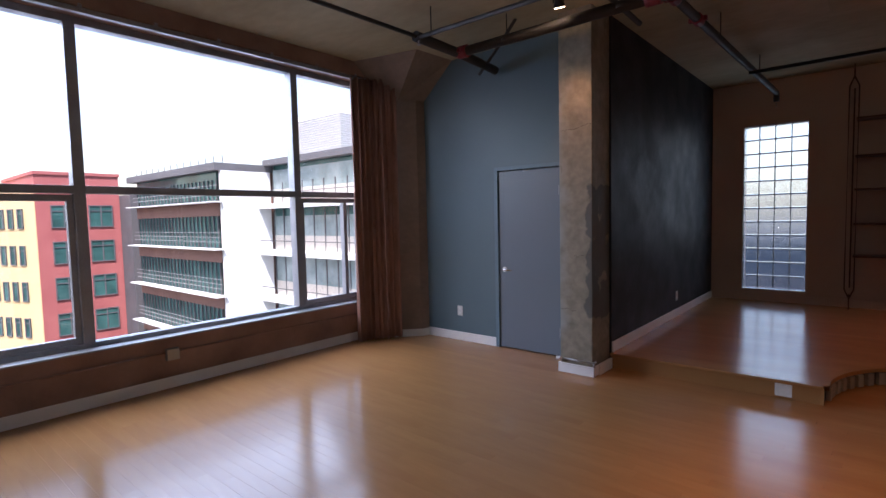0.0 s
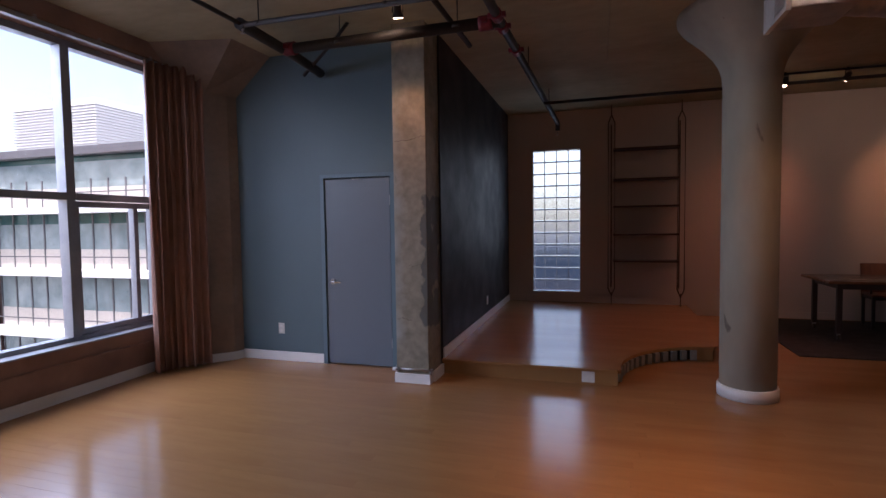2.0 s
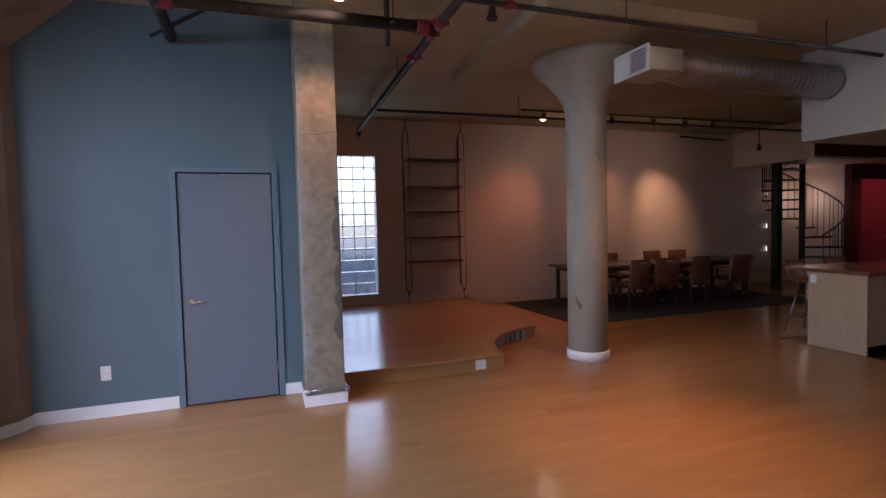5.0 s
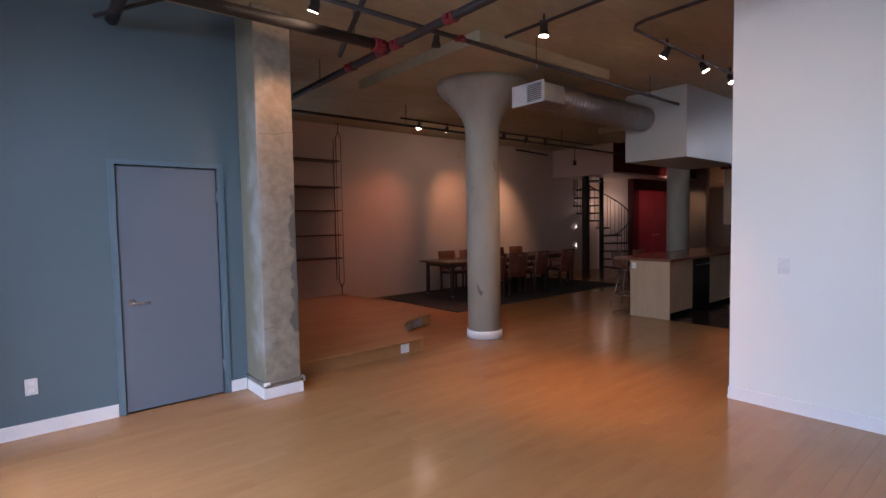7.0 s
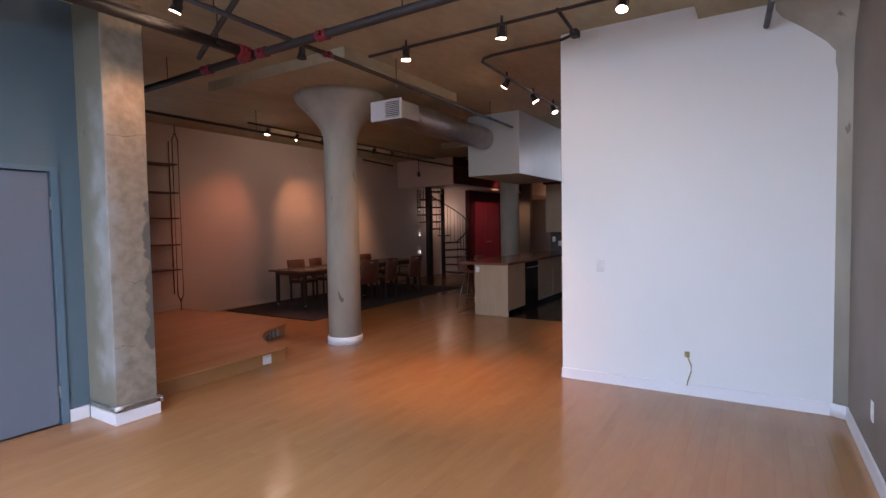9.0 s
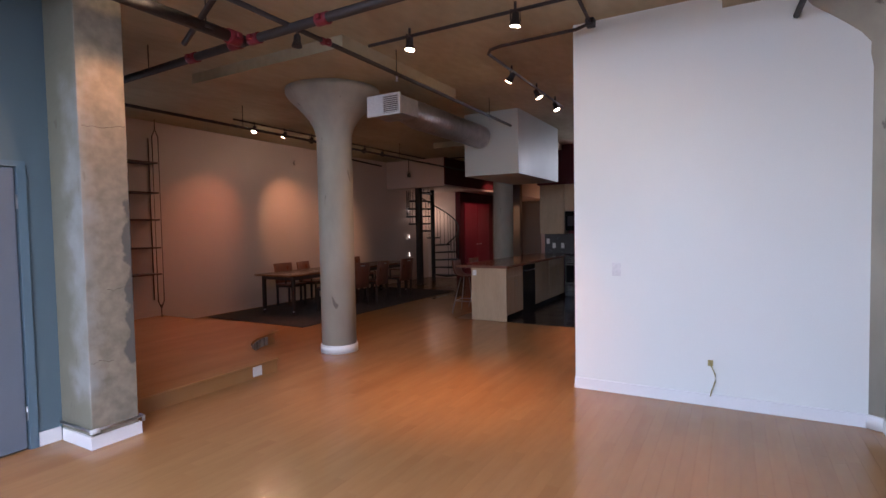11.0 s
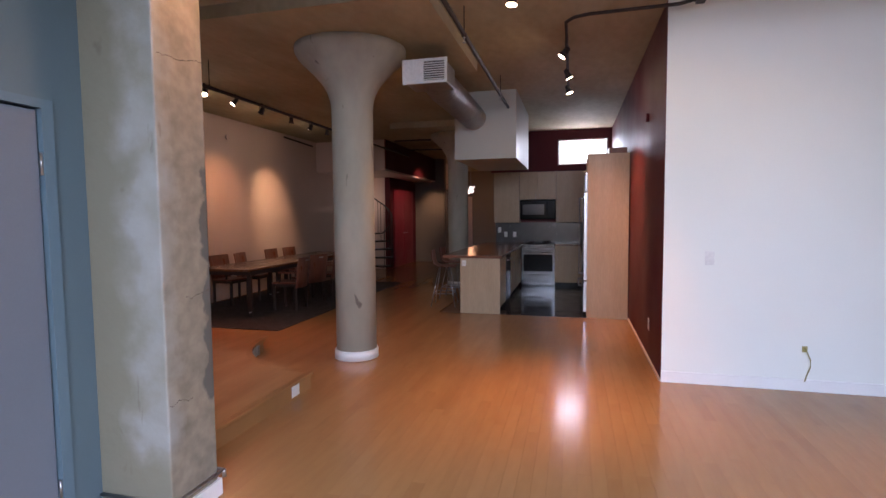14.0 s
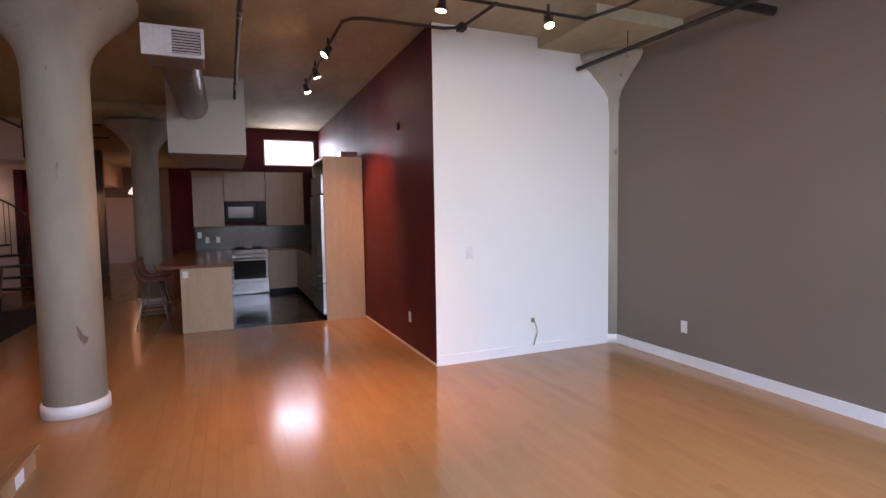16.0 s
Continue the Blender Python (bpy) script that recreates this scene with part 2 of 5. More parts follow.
M_CHAIR = material("reddish_bent_plywood", (0.17, 0.06, 0.035), (0.12, 0.042, 0.026), 0.35, stretch=(8, 8, 1), scale=2, fine=14, bump=0.04)
M_TABLE = material("dark_table_metal", (0.03, 0.02, 0.018), rough=0.4)
M_TABLETOP = material("brown_table_top", (0.20, 0.10, 0.055), (0.15, 0.07, 0.04), 0.22, stretch=(1, 8, 1), scale=2, fine=14, bump=0.02)
M_CURTAIN = material("rust_brown_curtain", (0.34, 0.19, 0.145), (0.28, 0.155, 0.115), 0.9, scale=6, fine=250, bump=0.3)
M_PLATE = material("white_plastic", (0.75, 0.75, 0.73), rough=0.35, bump=0)
M_TAPE = material("yellow_cable", (0.36, 0.31, 0.11), rough=0.5)
M_BLACKSTEEL = material("black_stair_steel", (0.02, 0.019, 0.02), rough=0.45, scale=6, fine=50)
M_PANE = glass("window_glass")
# glow for the flame-shaped wall glints by the stair, not a lamp
M_GLINT = glow("glint_glow", (1.0, 0.88, 0.75), 0.45)
M_LAMP = glow("lamp_face", (1.0, 0.74, 0.46), 30)


# ---- mesh helpers ----
def box(bm, x0, x1, y0, y1, z0, z1, bev=0.0):
    vs = [bm.verts.new((x, y, z)) for x in (x0, x1) for y in (y0, y1) for z in (z0, z1)]
    f = [bm.faces.new([vs[i] for i in q]) for q in ((0, 1, 3, 2), (4, 6, 7, 5), (0, 4, 5, 1), (2, 3, 7, 6), (0, 2, 6, 4), (1, 5, 7, 3))]
    if bev:
        ed = {e for q in f for e in q.edges}
        bmesh.ops.bevel(bm, geom=list(ed), offset=bev, segments=2, affect="EDGES", profile=0.5)
    return vs


def lathe(bm, profile, n=32, cx=0.0, cy=0.0, cap=True):
    rings = []
    for r, z in profile:
        rings.append([bm.verts.new((cx + r * math.cos(2 * math.pi * i / n), cy + r * math.sin(2 * math.pi * i / n), z)) for i in range(n)])
    for a, b in zip(rings, rings[1:]):
        for i in range(n):
            f = bm.faces.new((a[i], a[(i + 1) % n], b[(i + 1) % n], b[i]))
            f.smooth = True
    if cap:
        bm.faces.new(rings[0][::-1])
        bm.faces.new(rings[-1])


def tube(bm, pts, r, n=12, cap=True):
    """Round bar along a line of points."""
    pts = [Vector(p) for p in pts]
    rings = []
    up = Vector((0, 0, 1))
    for i, p in enumerate(pts):
        d = ((pts[min(i + 1, len(pts) - 1)] - p).normalized() + (p - pts[max(i - 1, 0)]).normalized()).normalized()
        side = d.cross(up)
        if side.length < 0.05:
            side = d.cross(Vector((1, 0, 0)))
        side.normalize()
        other = side.cross(d).normalized()
        rings.append([bm.verts.new(p + r * (math.cos(2 * math.pi * k / n) * side + math.sin(2 * math.pi * k / n) * other)) for k in range(n)])
    for a, b in zip(rings, rings[1:]):
        for k in range(n):
            f = bm.faces.new((a[k], a[(k + 1) % n], b[(k + 1) % n], b[k]))
            f.smooth = True
    if cap:
        bm.faces.new(rings[0][::-1])
        bm.faces.new(rings[-1])


def prism(bm, outline, z0, z1):
    """Upright block over a counter-clockwise outline of (x, y)."""
    lo = [bm.verts.new((x, y, z0)) for x, y in outline]
    hi = [bm.verts.new((x, y, z1)) for x, y in outline]
    n = len(lo)
    bm.faces.new(lo[::-1])
    bm.faces.new(hi)
    for i in range(n):
        bm.faces.new((lo[i], lo[(i + 1) % n], hi[(i + 1) % n], hi[i]))


def part(name, bm, mat, parent=None, label="", m=None, kind=""):
    me = bpy.data.meshes.new(name)
    bmesh.ops.recalc_face_normals(bm, faces=bm.faces)
    bm.to_mesh(me)
    bm.free()
    me.materials.append(mat)
    ob = new(name, me)
    if parent:
        ob.parent = parent
    if m is not None:
        ob.matrix_basis = m
    return tagged(ob, label, kind=kind)


def boxes(*rows, bev=0.0):
    bm = bmesh.new()
    for r in rows:
        box(bm, *r, bev=bev)
    return bm


def thing(name, label, category, at=(0, 0, 0), rz=0, group="", kind=""):
    ob = new(name)
    ob.empty_display_size = 0.1
    ob.matrix_basis = pose(*at, 0, 0, rz)
    return tagged(ob, label, category, group, kind)


def structure(name, bm, mat, label, category="wall"):
    return tagged(part(name, bm, mat), label, category, kind="structure")


# ---- shell ----
X_WIN, X_OUT = -4.87, -5.08
CEIL = 3.36
PLAT = 0.15
Y_BACK = 8.75
WY0, WY1, WZ0, WZ1 = -0.48, 4.28, 0.465, 3.20

floor = structure("floor", boxes((-5.12, 7.5, -0.9, 9.3, -0.25, -0.012), (7.5, 18, 4.0, 9.3, -0.25, -0.012)), M_JOINT, "subfloor under the maple planks", "floor")
structure("ceiling", boxes((-5.12, 7.5, -0.9, 9.3, CEIL, 3.7), (7.5, 18, 4.0, 9.3, CEIL, 3.7)), M_CEIL, "board-formed raw concrete ceiling slab", "ceiling")
structure("wall_window", boxes((X_OUT, X_WIN, -0.9, 4.95, -0.012, WZ0), (X_OUT, X_WIN, WY1, 4.95, WZ0, WZ1), (X_OUT, X_WIN, -0.9, WY0, WZ0, WZ1),
                               (X_OUT, X_WIN, -0.9, 4.95, WZ1, CEIL)), M_SILL, "raw brownish concrete spandrel wall around the big window", "wall")
structure("wall_door", boxes((-4.87, -3.235, 4.78, 4.95, -0.012, CEIL), (-2.45, -2.246, 4.78, 4.95, -0.012, CEIL), (-3.235, -2.45, 4.78, 4.95, 2.02, CEIL)), M_BLUE, "slate blue painted wall with a flush door", "wall")
structure("wall_slate", boxes((-2.2, -1.9, 4.75, Y_BACK, -0.012, CEIL)), M_CHALK, "dark slate painted side wall beside the raised platform", "wall")
structure("wall_taupe", boxes((-4.87, 0.9, -0.9, -0.53, -0.012, CEIL)), M_BROWN, "plain taupe brown painted wall", "wall")
structure("wall_white", boxes((0.65, 0.9, -0.53, 1.711, -0.012, CEIL)), M_WHITE, "white painted partition end wall", "wall")
structure("wall_red", boxes((0.9, 7.32, 1.5, 1.715, -0.012, CEIL), (0.652, 0.9, 1.711, 1.715, -0.012, CEIL)), M_RED, "oxblood red painted kitchen side wall", "wall")
structure("wall_back", boxes((-2.2, -1.48, Y_BACK, 9.0, -0.012, CEIL), (-0.69, 9.75, Y_BACK, 9.0, -0.012, CEIL), (-1.48, -0.69, Y_BACK, 9.0, -0.012, 0.32), (-1.48, -0.69, Y_BACK, 9.0, 2.73, CEIL)), M_CREAM, "cream painted back wall with a glass block window", "wall")
structure("wall_kitchen", boxes((7.32, 7.5, 1.5, 1.8, -0.012, CEIL), (7.32, 7.5, 1.8, 2.84, -0.012, 2.6), (7.32, 7.5, 1.8, 2.84, 3.15, CEIL), (7.32, 7.5, 2.84, 4.205, -0.012, CEIL)), M_RED, "oxblood red kitchen back wall with a high window", "wall")
structure("loft_floor", boxes((7.45, 9.75, 6.93, 8.75, 2.62, CEIL), (9.75, 17.0, 6.93, 9.05, 2.62, CEIL)), M_CREAM, "cream painted edge of the loft floor", "ceiling")
structure("loft_fascia", boxes((7.45, 12.0, 6.9, 6.93, 2.66, CEIL)), M_RED, "oxblood red fascia under the ceiling", "trim")
structure("wall_stair", boxes((9.6, 9.75, 7.75, 8.75, -0.012, 2.62)), M_CREAM, "pale wall behind the spiral stair", "wall")
structure("wall_red_door", boxes((9.575, 12.3, 7.6, 7.75, -0.012, 2.62)), M_RED, "red painted wall with a pair of red doors", "wall")
structure("wall_pier", boxes((12.0, 12.2, 6.6, 7.6, -0.012, 2.62), (12.0, 12.2, 6.6, 6.92, 2.62, CEIL)), M_BROWN, "tan wall end beyond the red doors", "wall")
structure("wall_hall", boxes((7.5, 17, 4.04, 4.19, -0.012, CEIL)), M_BROWN, "brown hall side wall", "wall")
structure("wall_far", boxes((17, 17.2, 5.5, 9.2, -0.012, CEIL)), M_BROWN, "far brown wall of the back room", "wall")
structure("wall_far_red", boxes((17, 17.2, 4.0, 5.5, -0.012, CEIL)), M_RED, "red end of the far wall of the back room", "wall")
structure("wall_hall_north", boxes((12.3, 17, 9.05, 9.2, -0.012, 2.62), (-5.12, -2.2, 8.75, 9.2, -0.012, CEIL), (-5.12, -4.87, 4.95, 8.75, -0.012, CEIL)), M_CREAM, "cream painted outer wall", "wall")
structure("wall_outer", boxes((0.9, 7.5, -0.9, -0.75, -0.012, CEIL), (7.32, 7.5, -0.75, 1.5, -0.012, CEIL)), M_CREAM, "plain outer wall", "wall")
structure("kitchen_floor", boxes((3.45, 7.32, 1.715, 4.205, -0.012, 0.004)), M_DARKTILE, "dark polished kitchen floor", "floor")

# raised platform with a round bite around the column
COL = (0.87, 4.79)
arc = [(COL[0] + 1.1 * math.cos(a), COL[1] + 1.1 * math.sin(a)) for a in np.linspace(radians(183), radians(95), 20)]
outline = [(-1.9, 4.735)] + [(-0.25, 4.735)] + arc[0:] + [(0.95, Y_BACK), (-1.9, Y_BACK)]
bm = bmesh.new()
prism(bm, outline, -0.01, PLAT)
structure("platform", bm, M_FLOOR, "raised maple platform with a curved step", "floor")

# big columns
def capital_column(name, x, y, label, r=0.215, k=0.93):
    col = thing(name, label, "column", (x - 0.03, y - 0.03, 0))
    bm = bmesh.new()
    lathe(bm, [(r, 0), (r, 2.62), (r + 0.011, 2.72), (max(r + 0.01, 0.27 * k), 2.80), (0.32 * k, 2.88), (0.40 * k, 2.97), (0.495 * k, 3.06), (0.575 * k, 3.13), (0.615 * k, 3.19), (0.618 * k, 3.245)], 48)
    part("shaft", bm, M_CONC_COL, col)
    bm = bmesh.new()
    lathe(bm, [(r + 0.018, 0.0), (r + 0.018, 0.09), (r + 0.011, 0.1)], 48)
    part("base_ring", bm, M_BASE, col, "white painted base ring")
    bm = boxes((-1.13, 1.13, -1.13, 1.13, 3.245, CEIL))
    part("drop_panel", bm, M_CEIL, col, "square concrete drop panel")
    return col

capital_column("concrete_column", COL[0] - 0.02, COL[1], "round grey concrete column with a flared capital and white base ring")
capital_column("concrete_column", 6.61, 4.95, "round grey concrete column beside the kitchen peninsula")
capital_column("concrete_column", 0.88, -0.59, "concrete column bedded in the wall corner, with a flared capital", 0.268, 1.0)

pil = thing("concrete_pilaster", "stained rectangular concrete pilaster with pale patches", "column", (-2.085, 4.6, 0))
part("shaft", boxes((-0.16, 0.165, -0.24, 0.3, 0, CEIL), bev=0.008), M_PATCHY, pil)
part("base_trim", boxes((-0.175, 0.18, -0.255, 0.15, 0, 0.09)), M_BASE, pil, "white painted baseboard")

rng = random.Random(3)
for z0, x0, x1 in ((1.13, -0.02, 0.15), (2.28, -0.14, 0.16), (0.62, -0.15, 0.0)):
    bm = bmesh.new()
    n, lo, hi = 16, [], []
    zz = z0
    for i in range(n + 1):
        x = x0 + (x1 - x0) * i / n
        zz += rng.uniform(-0.011, 0.009)
        w = rng.uniform(0.0008, 0.0028)
        lo.append(bm.verts.new((x, -0.2425, zz - w)))
        hi.append(bm.verts.new((x, -0.2425, zz + w)))
    for i in range(n):
        bm.faces.new((lo[i], lo[i + 1], hi[i + 1], hi[i]))
    part("crack", bm, M_CRACK, pil, "dark jagged crack line")

# curved riser face: dark recess with upright blocks
step = thing("curved_step_grille", "dark recess with grey upright blocks under the platform edge", "step", (COL[0], COL[1], 0))
bm = bmesh.new()
angs = np.linspace(radians(181), radians(104), 30)
for a, b in zip(angs, angs[1:]):
    q = [bm.verts.new((r * math.cos(t), r * math.sin(t), z)) for t, r, z in ((a, 1.094, 0.01), (b, 1.094, 0.01), (b, 1.094, 0.118), (a, 1.094, 0.118))]
    bm.faces.new(q)
part("recess", bm, M_TABLE, step, "dark recess")
for i, t in enumerate(np.linspace(176, 106, 13)):
    bm = boxes((1.06, 1.092, -0.032, 0.032, 0.012, 0.115), bev=0.004)
    part("block", bm, M_CONC, step, m=pose(0, 0, 0, 0, 0, t))
bm = bmesh.new()
angs = np.linspace(radians(183), radians(95), 30)
for a, b in zip(angs, angs[1:]):
    p = [bm.verts.new((r * math.cos(t), r * math.sin(t), z)) for z in (0.12, PLAT + 0.003) for t, r in ((a, 1.07), (b, 1.07), (b, 1.13), (a, 1.13))]
    for q in ((0, 1, 5, 4), (2, 3, 7, 6), (4, 5, 6, 7), (3, 2, 1, 0)):
        bm.faces.new([p[i] for i in q])
bmesh.ops.remove_doubles(bm, verts=bm.verts, dist=0.0005)
part("nosing", bm, M_FLOOR, step, "curved maple nosing")
structure("platform_nosing", boxes((-1.9, -0.235, 4.705, 4.755, 0.125, PLAT + 0.004), bev=0.006), M_PLANK, "maple nosing along the platform edge", "trim")

# corner column by the window, with a faceted capital
cc = thing("corner_column", "faceted concrete column beside the curtain with a pyramid capital", "column", (-4.6, 4.6, 0))
bm = bmesh.new()
outl = [(-4.87, 4.40), (-4.62, 4.40), (-4.50, 4.50), (-4.34, 4.66), (-4.31, 4.78), (-4.87, 4.78)]
prism(bm, [(x + 4.6, y - 4.6) for x, y in outl], 0, 2.95)
part("shaft", bm, M_CORNER, cc)
bm = bmesh.new()
lo = [bm.verts.new((x + 4.6, y - 4.6, 2.95)) for x, y in ((-4.87, 4.40), (-4.50, 4.50), (-4.31, 4.78), (-4.87, 4.78))]
hi = [bm.verts.new((x + 4.6, y - 4.6, CEIL)) for x, y in ((-4.87, 3.95), (-3.87, 4.19), (-3.85, 4.78), (-4.87, 4.78))]
for i in range(4):
    bm.faces.new((lo[i], lo[(i + 1) % 4], hi[(i + 1) % 4], hi[i]))
bm.faces.new(lo[::-1])
bm.faces.new(hi)
part("capital", bm, M_CORNER, cc, "sloping concrete capital")
bm = bmesh.new()
prism(bm, [(x + 4.6, y - 4.6) for x, y in ((-4.87, 4.385), (-4.615, 4.385), (-4.485, 4.49), (-4.325, 4.655), (-4.295, 4.765), (-4.87, 4.765))], 0, 0.09)
part("base_trim", bm, M_BASE, cc, "white painted baseboard")
structure("window_beam", boxes((-4.87, -4.70, -0.53, 4.2, 3.20, CEIL)), M_SILL, "concrete edge beam above the window", "wall")

# baseboards
structure("baseboard", boxes((-4.87, -4.855, -0.53, 4.40, 0, 0.10)), M_BASE, "white painted baseboard under the window", "baseboard")
structure("baseboard", boxes((-4.30, -3.27, 4.765, 4.78, 0, 0.10), (-2.40, -2.26, 4.765, 4.78, 0, 0.10)), M_BASE, "white painted baseboard on the slate blue wall", "baseboard")
structure("baseboard", boxes((0.635, 0.65, -0.425, 1.715, 0, 0.10)), M_BASE, "white painted baseboard on the white wall", "baseboard")
structure("baseboard", boxes((-4.855, 0.60, -0.53, -0.515, 0, 0.10)), M_BASE, "white painted baseboard on the taupe wall", "baseboard")
structure("baseboard", boxes((0.655, 3.44, 1.715, 1.73, 0, 0.022)), M_CREAM, "thin pale shoe moulding on the kitchen side wall", "baseboard")
structure("baseboard", boxes((-1.9, -1.885, 4.76, 8.74, PLAT, PLAT + 0.10), (-1.9, -1.885, 4.45, 4.735, 0, 0.1)), M_BASE, "pale baseboard along the dark wall", "baseboard")
structure("baseboard", boxes((-1.885, 0.95, 8.735, 8.75, PLAT, PLAT + 0.10), (0.95, 9.6, 8.735, 8.75, 0, 0.10)), M_CREAM, "cream baseboard on the back wall", "baseboard")
structure("baseboard", boxes((9.585, 9.6, 7.75, 8.735, 0, 0.10)), M_CREAM, "cream baseboard beside the stair", "baseboard")

# ---- the big window ----
win = thing("window_1", "large grey aluminium framed window with clear panes and sliding lower sashes", "window", (-5.03, 0, 0), kind="structure")
def bars(name, rows, label=""):
    for r in rows:
        part(name, boxes(r, bev=0.004), M_ALU, win, label)
MY = (1.25, 3.33)
TZ = 1.80
bars("window_frame", [(-0.04, 0.06, WY0, WY1, WZ1 - 0.06, WZ1), (-0.04, 0.06, WY0, WY1, WZ0, WZ0 + 0.055), (-0.04, 0.06, WY0, WY0 + 0.05, WZ0 + 0.055, WZ1 - 0.06), (-0.04, 0.06, WY1 - 0.04, WY1, WZ0 + 0.055, WZ1 - 0.06)])
bars("mullion", [(-0.04, 0.075, y - 0.042, y + 0.042, WZ0 + 0.055, WZ1 - 0.06) for y in MY])
bars("transom", [(-0.03, 0.085, a, b, TZ - 0.032, TZ + 0.032) for a, b in ((WY0 + 0.05, MY[0] - 0.042), (MY[0] + 0.042, MY[1] - 0.042), (MY[1] + 0.042, WY1 - 0.04))])
for y0, y1 in ((MY[1] + 0.045, WY1 - 0.043), (WY0 + 0.055, MY[0] - 0.045)):
    bars("sash", [(-0.01, 0.045, y0, y1, 0.525, 0.575), (-0.01, 0.045, y0, y1, 1.705, 1.76), (-0.01, 0.045, y0, y0 + 0.045, 0.575, 1.705), (-0.01, 0.045, y1 - 0.045, y1, 0.575, 1.705)])
bars("meeting_stile", [(-0.02, 0.055, 3.985, 4.035, 0.575, 1.705)], "dark meeting stile")
bars("window_sill", [(0.06, 0.20, WY0 + 0.01, WY1 - 0.01, WZ0 - 0.002, WZ0 + 0.014)], "grey window sill")
for a, b, z0, z1 in ((WY0, MY[0], TZ, WZ1), (MY[0], MY[1], TZ, WZ1), (MY[1], WY1, TZ, WZ1), (WY0, MY[0], WZ0, TZ), (MY[0], MY[1], WZ0, TZ), (MY[1], 4.0, WZ0, TZ), (4.02, WY1, WZ0, TZ)):
    p = part("pane", boxes((0.008, 0.014, a + 0.03, b - 0.03, z0 + 0.03, z1 - 0.03)), M_PANE, win, "clear glass pane")
    p.visible_shadow = False
rail = thing("curtain_rail", "long pale curtain track above the window", "curtain rail", (-4.72, 1.8, 3.19))
part("track", boxes((-0.045, 0.01, -2.3, 2.55, -0.035, 0.005), bev=0.004), M_ALU, rail)
for k in range(9):
    part("bracket", boxes((-0.0, 0.02, -2.2 + 0.55 * k, -2.17 + 0.55 * k, -0.01, 0.03)), M_ALU, rail)

# curtain: pleated cloth
def pleats(bm, path, z0, z1, amp, waves, nz=10, n=150):
    path = [Vector((*p, 0)) for p in path]
    seg = [(b - a).length for a, b in zip(path, path[1:])]
    tot = sum(seg)
    grid = []
    for j in range(nz + 1):
        w = j / nz
        row = []
        for i in range(n + 1):
            u = i / n
            s, k = u * tot, 0
            while k < len(seg) - 1 and s > seg[k]:
                s -= seg[k]
                k += 1
            d = (path[k + 1] - path[k]).normalized()
            p = path[k] + d * s
            nrm = Vector((d.y, -d.x, 0))
            ph = waves * 2 * math.pi * u + 0.7 * math.sin(5 * u + 1)
            a = amp * (1 - 0.35 * w) * (0.75 + 0.35 * math.sin(3.1 * ph / 2 + 1))
            off = a * math.sin(ph) + 0.012 * math.sin(2.3 * ph + 4 * w)
            q = p + nrm * off + d * (0.02 * math.sin(ph * 2) * (1 - w))
            row.append(bm.verts.new((q.x, q.y, z0 + (z1 - z0) * w)))
        grid.append(row)
    for r0, r1 in zip(grid, grid[1:]):
        for i in range(n):
            f = bm.faces.new((r0[i], r0[i + 1], r1[i + 1], r1[i]))
            f.smooth = True
cur = thing("curtain", "rust-brown floor-length pleated curtain bunched beside the window", "curtain", (-4.7, 4.15, 0))
bm = bmesh.new()
pleats(bm, [(-0.02, -0.22), (0.04, 0.0), (0.18, 0.16), (0.24, 0.30)], 0.025, 3.17, 0.075, 8)
ob = part("cloth", bm, M_CURTAIN, cur)
sm = ob.modifiers.new("thickness", "SOLIDIFY")
sm.thickness = 0.004

# junction box and surface conduit under the window
jb = thing("junction_box", "grey metal junction box on the concrete under the window", "electrical box", (-4.87, 1.85, 0.31))
part("box", boxes((0, 0.05, -0.055, 0.055, -0.05, 0.055), bev=0.004), M_ALU, jb)
part("cover", boxes((0.05, 0.054, -0.05, 0.05, -0.045, 0.05), bev=0.001), M_STEEL, jb)
cd = thing("conduit", "thin conduit running along the concrete under the window", "conduit", (-4.855, 1.85, 0.33))
bm = bmesh.new()
tube(bm, [(0, -2.3, 0), (0, -0.057, 0)], 0.009)
tube(bm, [(0, 0.057, 0), (0, 2.4, 0)], 0.009)
part("tube", bm, M_SILL, cd)

# ---- door ----
door = thing("door_1", "closed flush slate blue door with a chrome lever", "door", (-3.21, 4.78, 0), kind="structure")
part("door_frame", boxes((-0.055, -0.010, -0.016, 0.12, 0, 2.045), (0.756, 0.808, -0.016, 0.12, 0, 2.045), (-0.010, 0.756, -0.016, 0.12, 2.006, 2.045)), M_FRAMEB, door)
part("door_leaf", boxes((-0.004, 0.746, 0.004, 0.048, 0.01, 1.996), bev=0.003), M_DOORP, door)
for z in (0.26, 1.76):
    bm = bmesh.new()
    tube(bm, [(0.752, -0.004, z - 0.05), (0.752, -0.004, z + 0.05)], 0.007)
    part("hinge", bm, M_STEEL, door, "steel hinge", kind="")
bm = bmesh.new()
tube(bm, [(0.07, 0.004, 0.9), (0.07, -0.008, 0.9)], 0.03, 20)
tube(bm, [(0.07, -0.008, 0.9), (0.07, -0.05, 0.9), (0.085, -0.056, 0.9), (0.19, -0.052, 0.895)], 0.009)
part("door_handle", bm, M_CHROME, door, "chrome lever handle")
bm = bmesh.new()
tube(bm, [(0.33, -0.004, 2.0), (0.34, -0.035, 1.985), (0.42, -0.03, 1.99)], 0.006)
part("door_stop", bm, M_STEEL, door, "small steel catch")


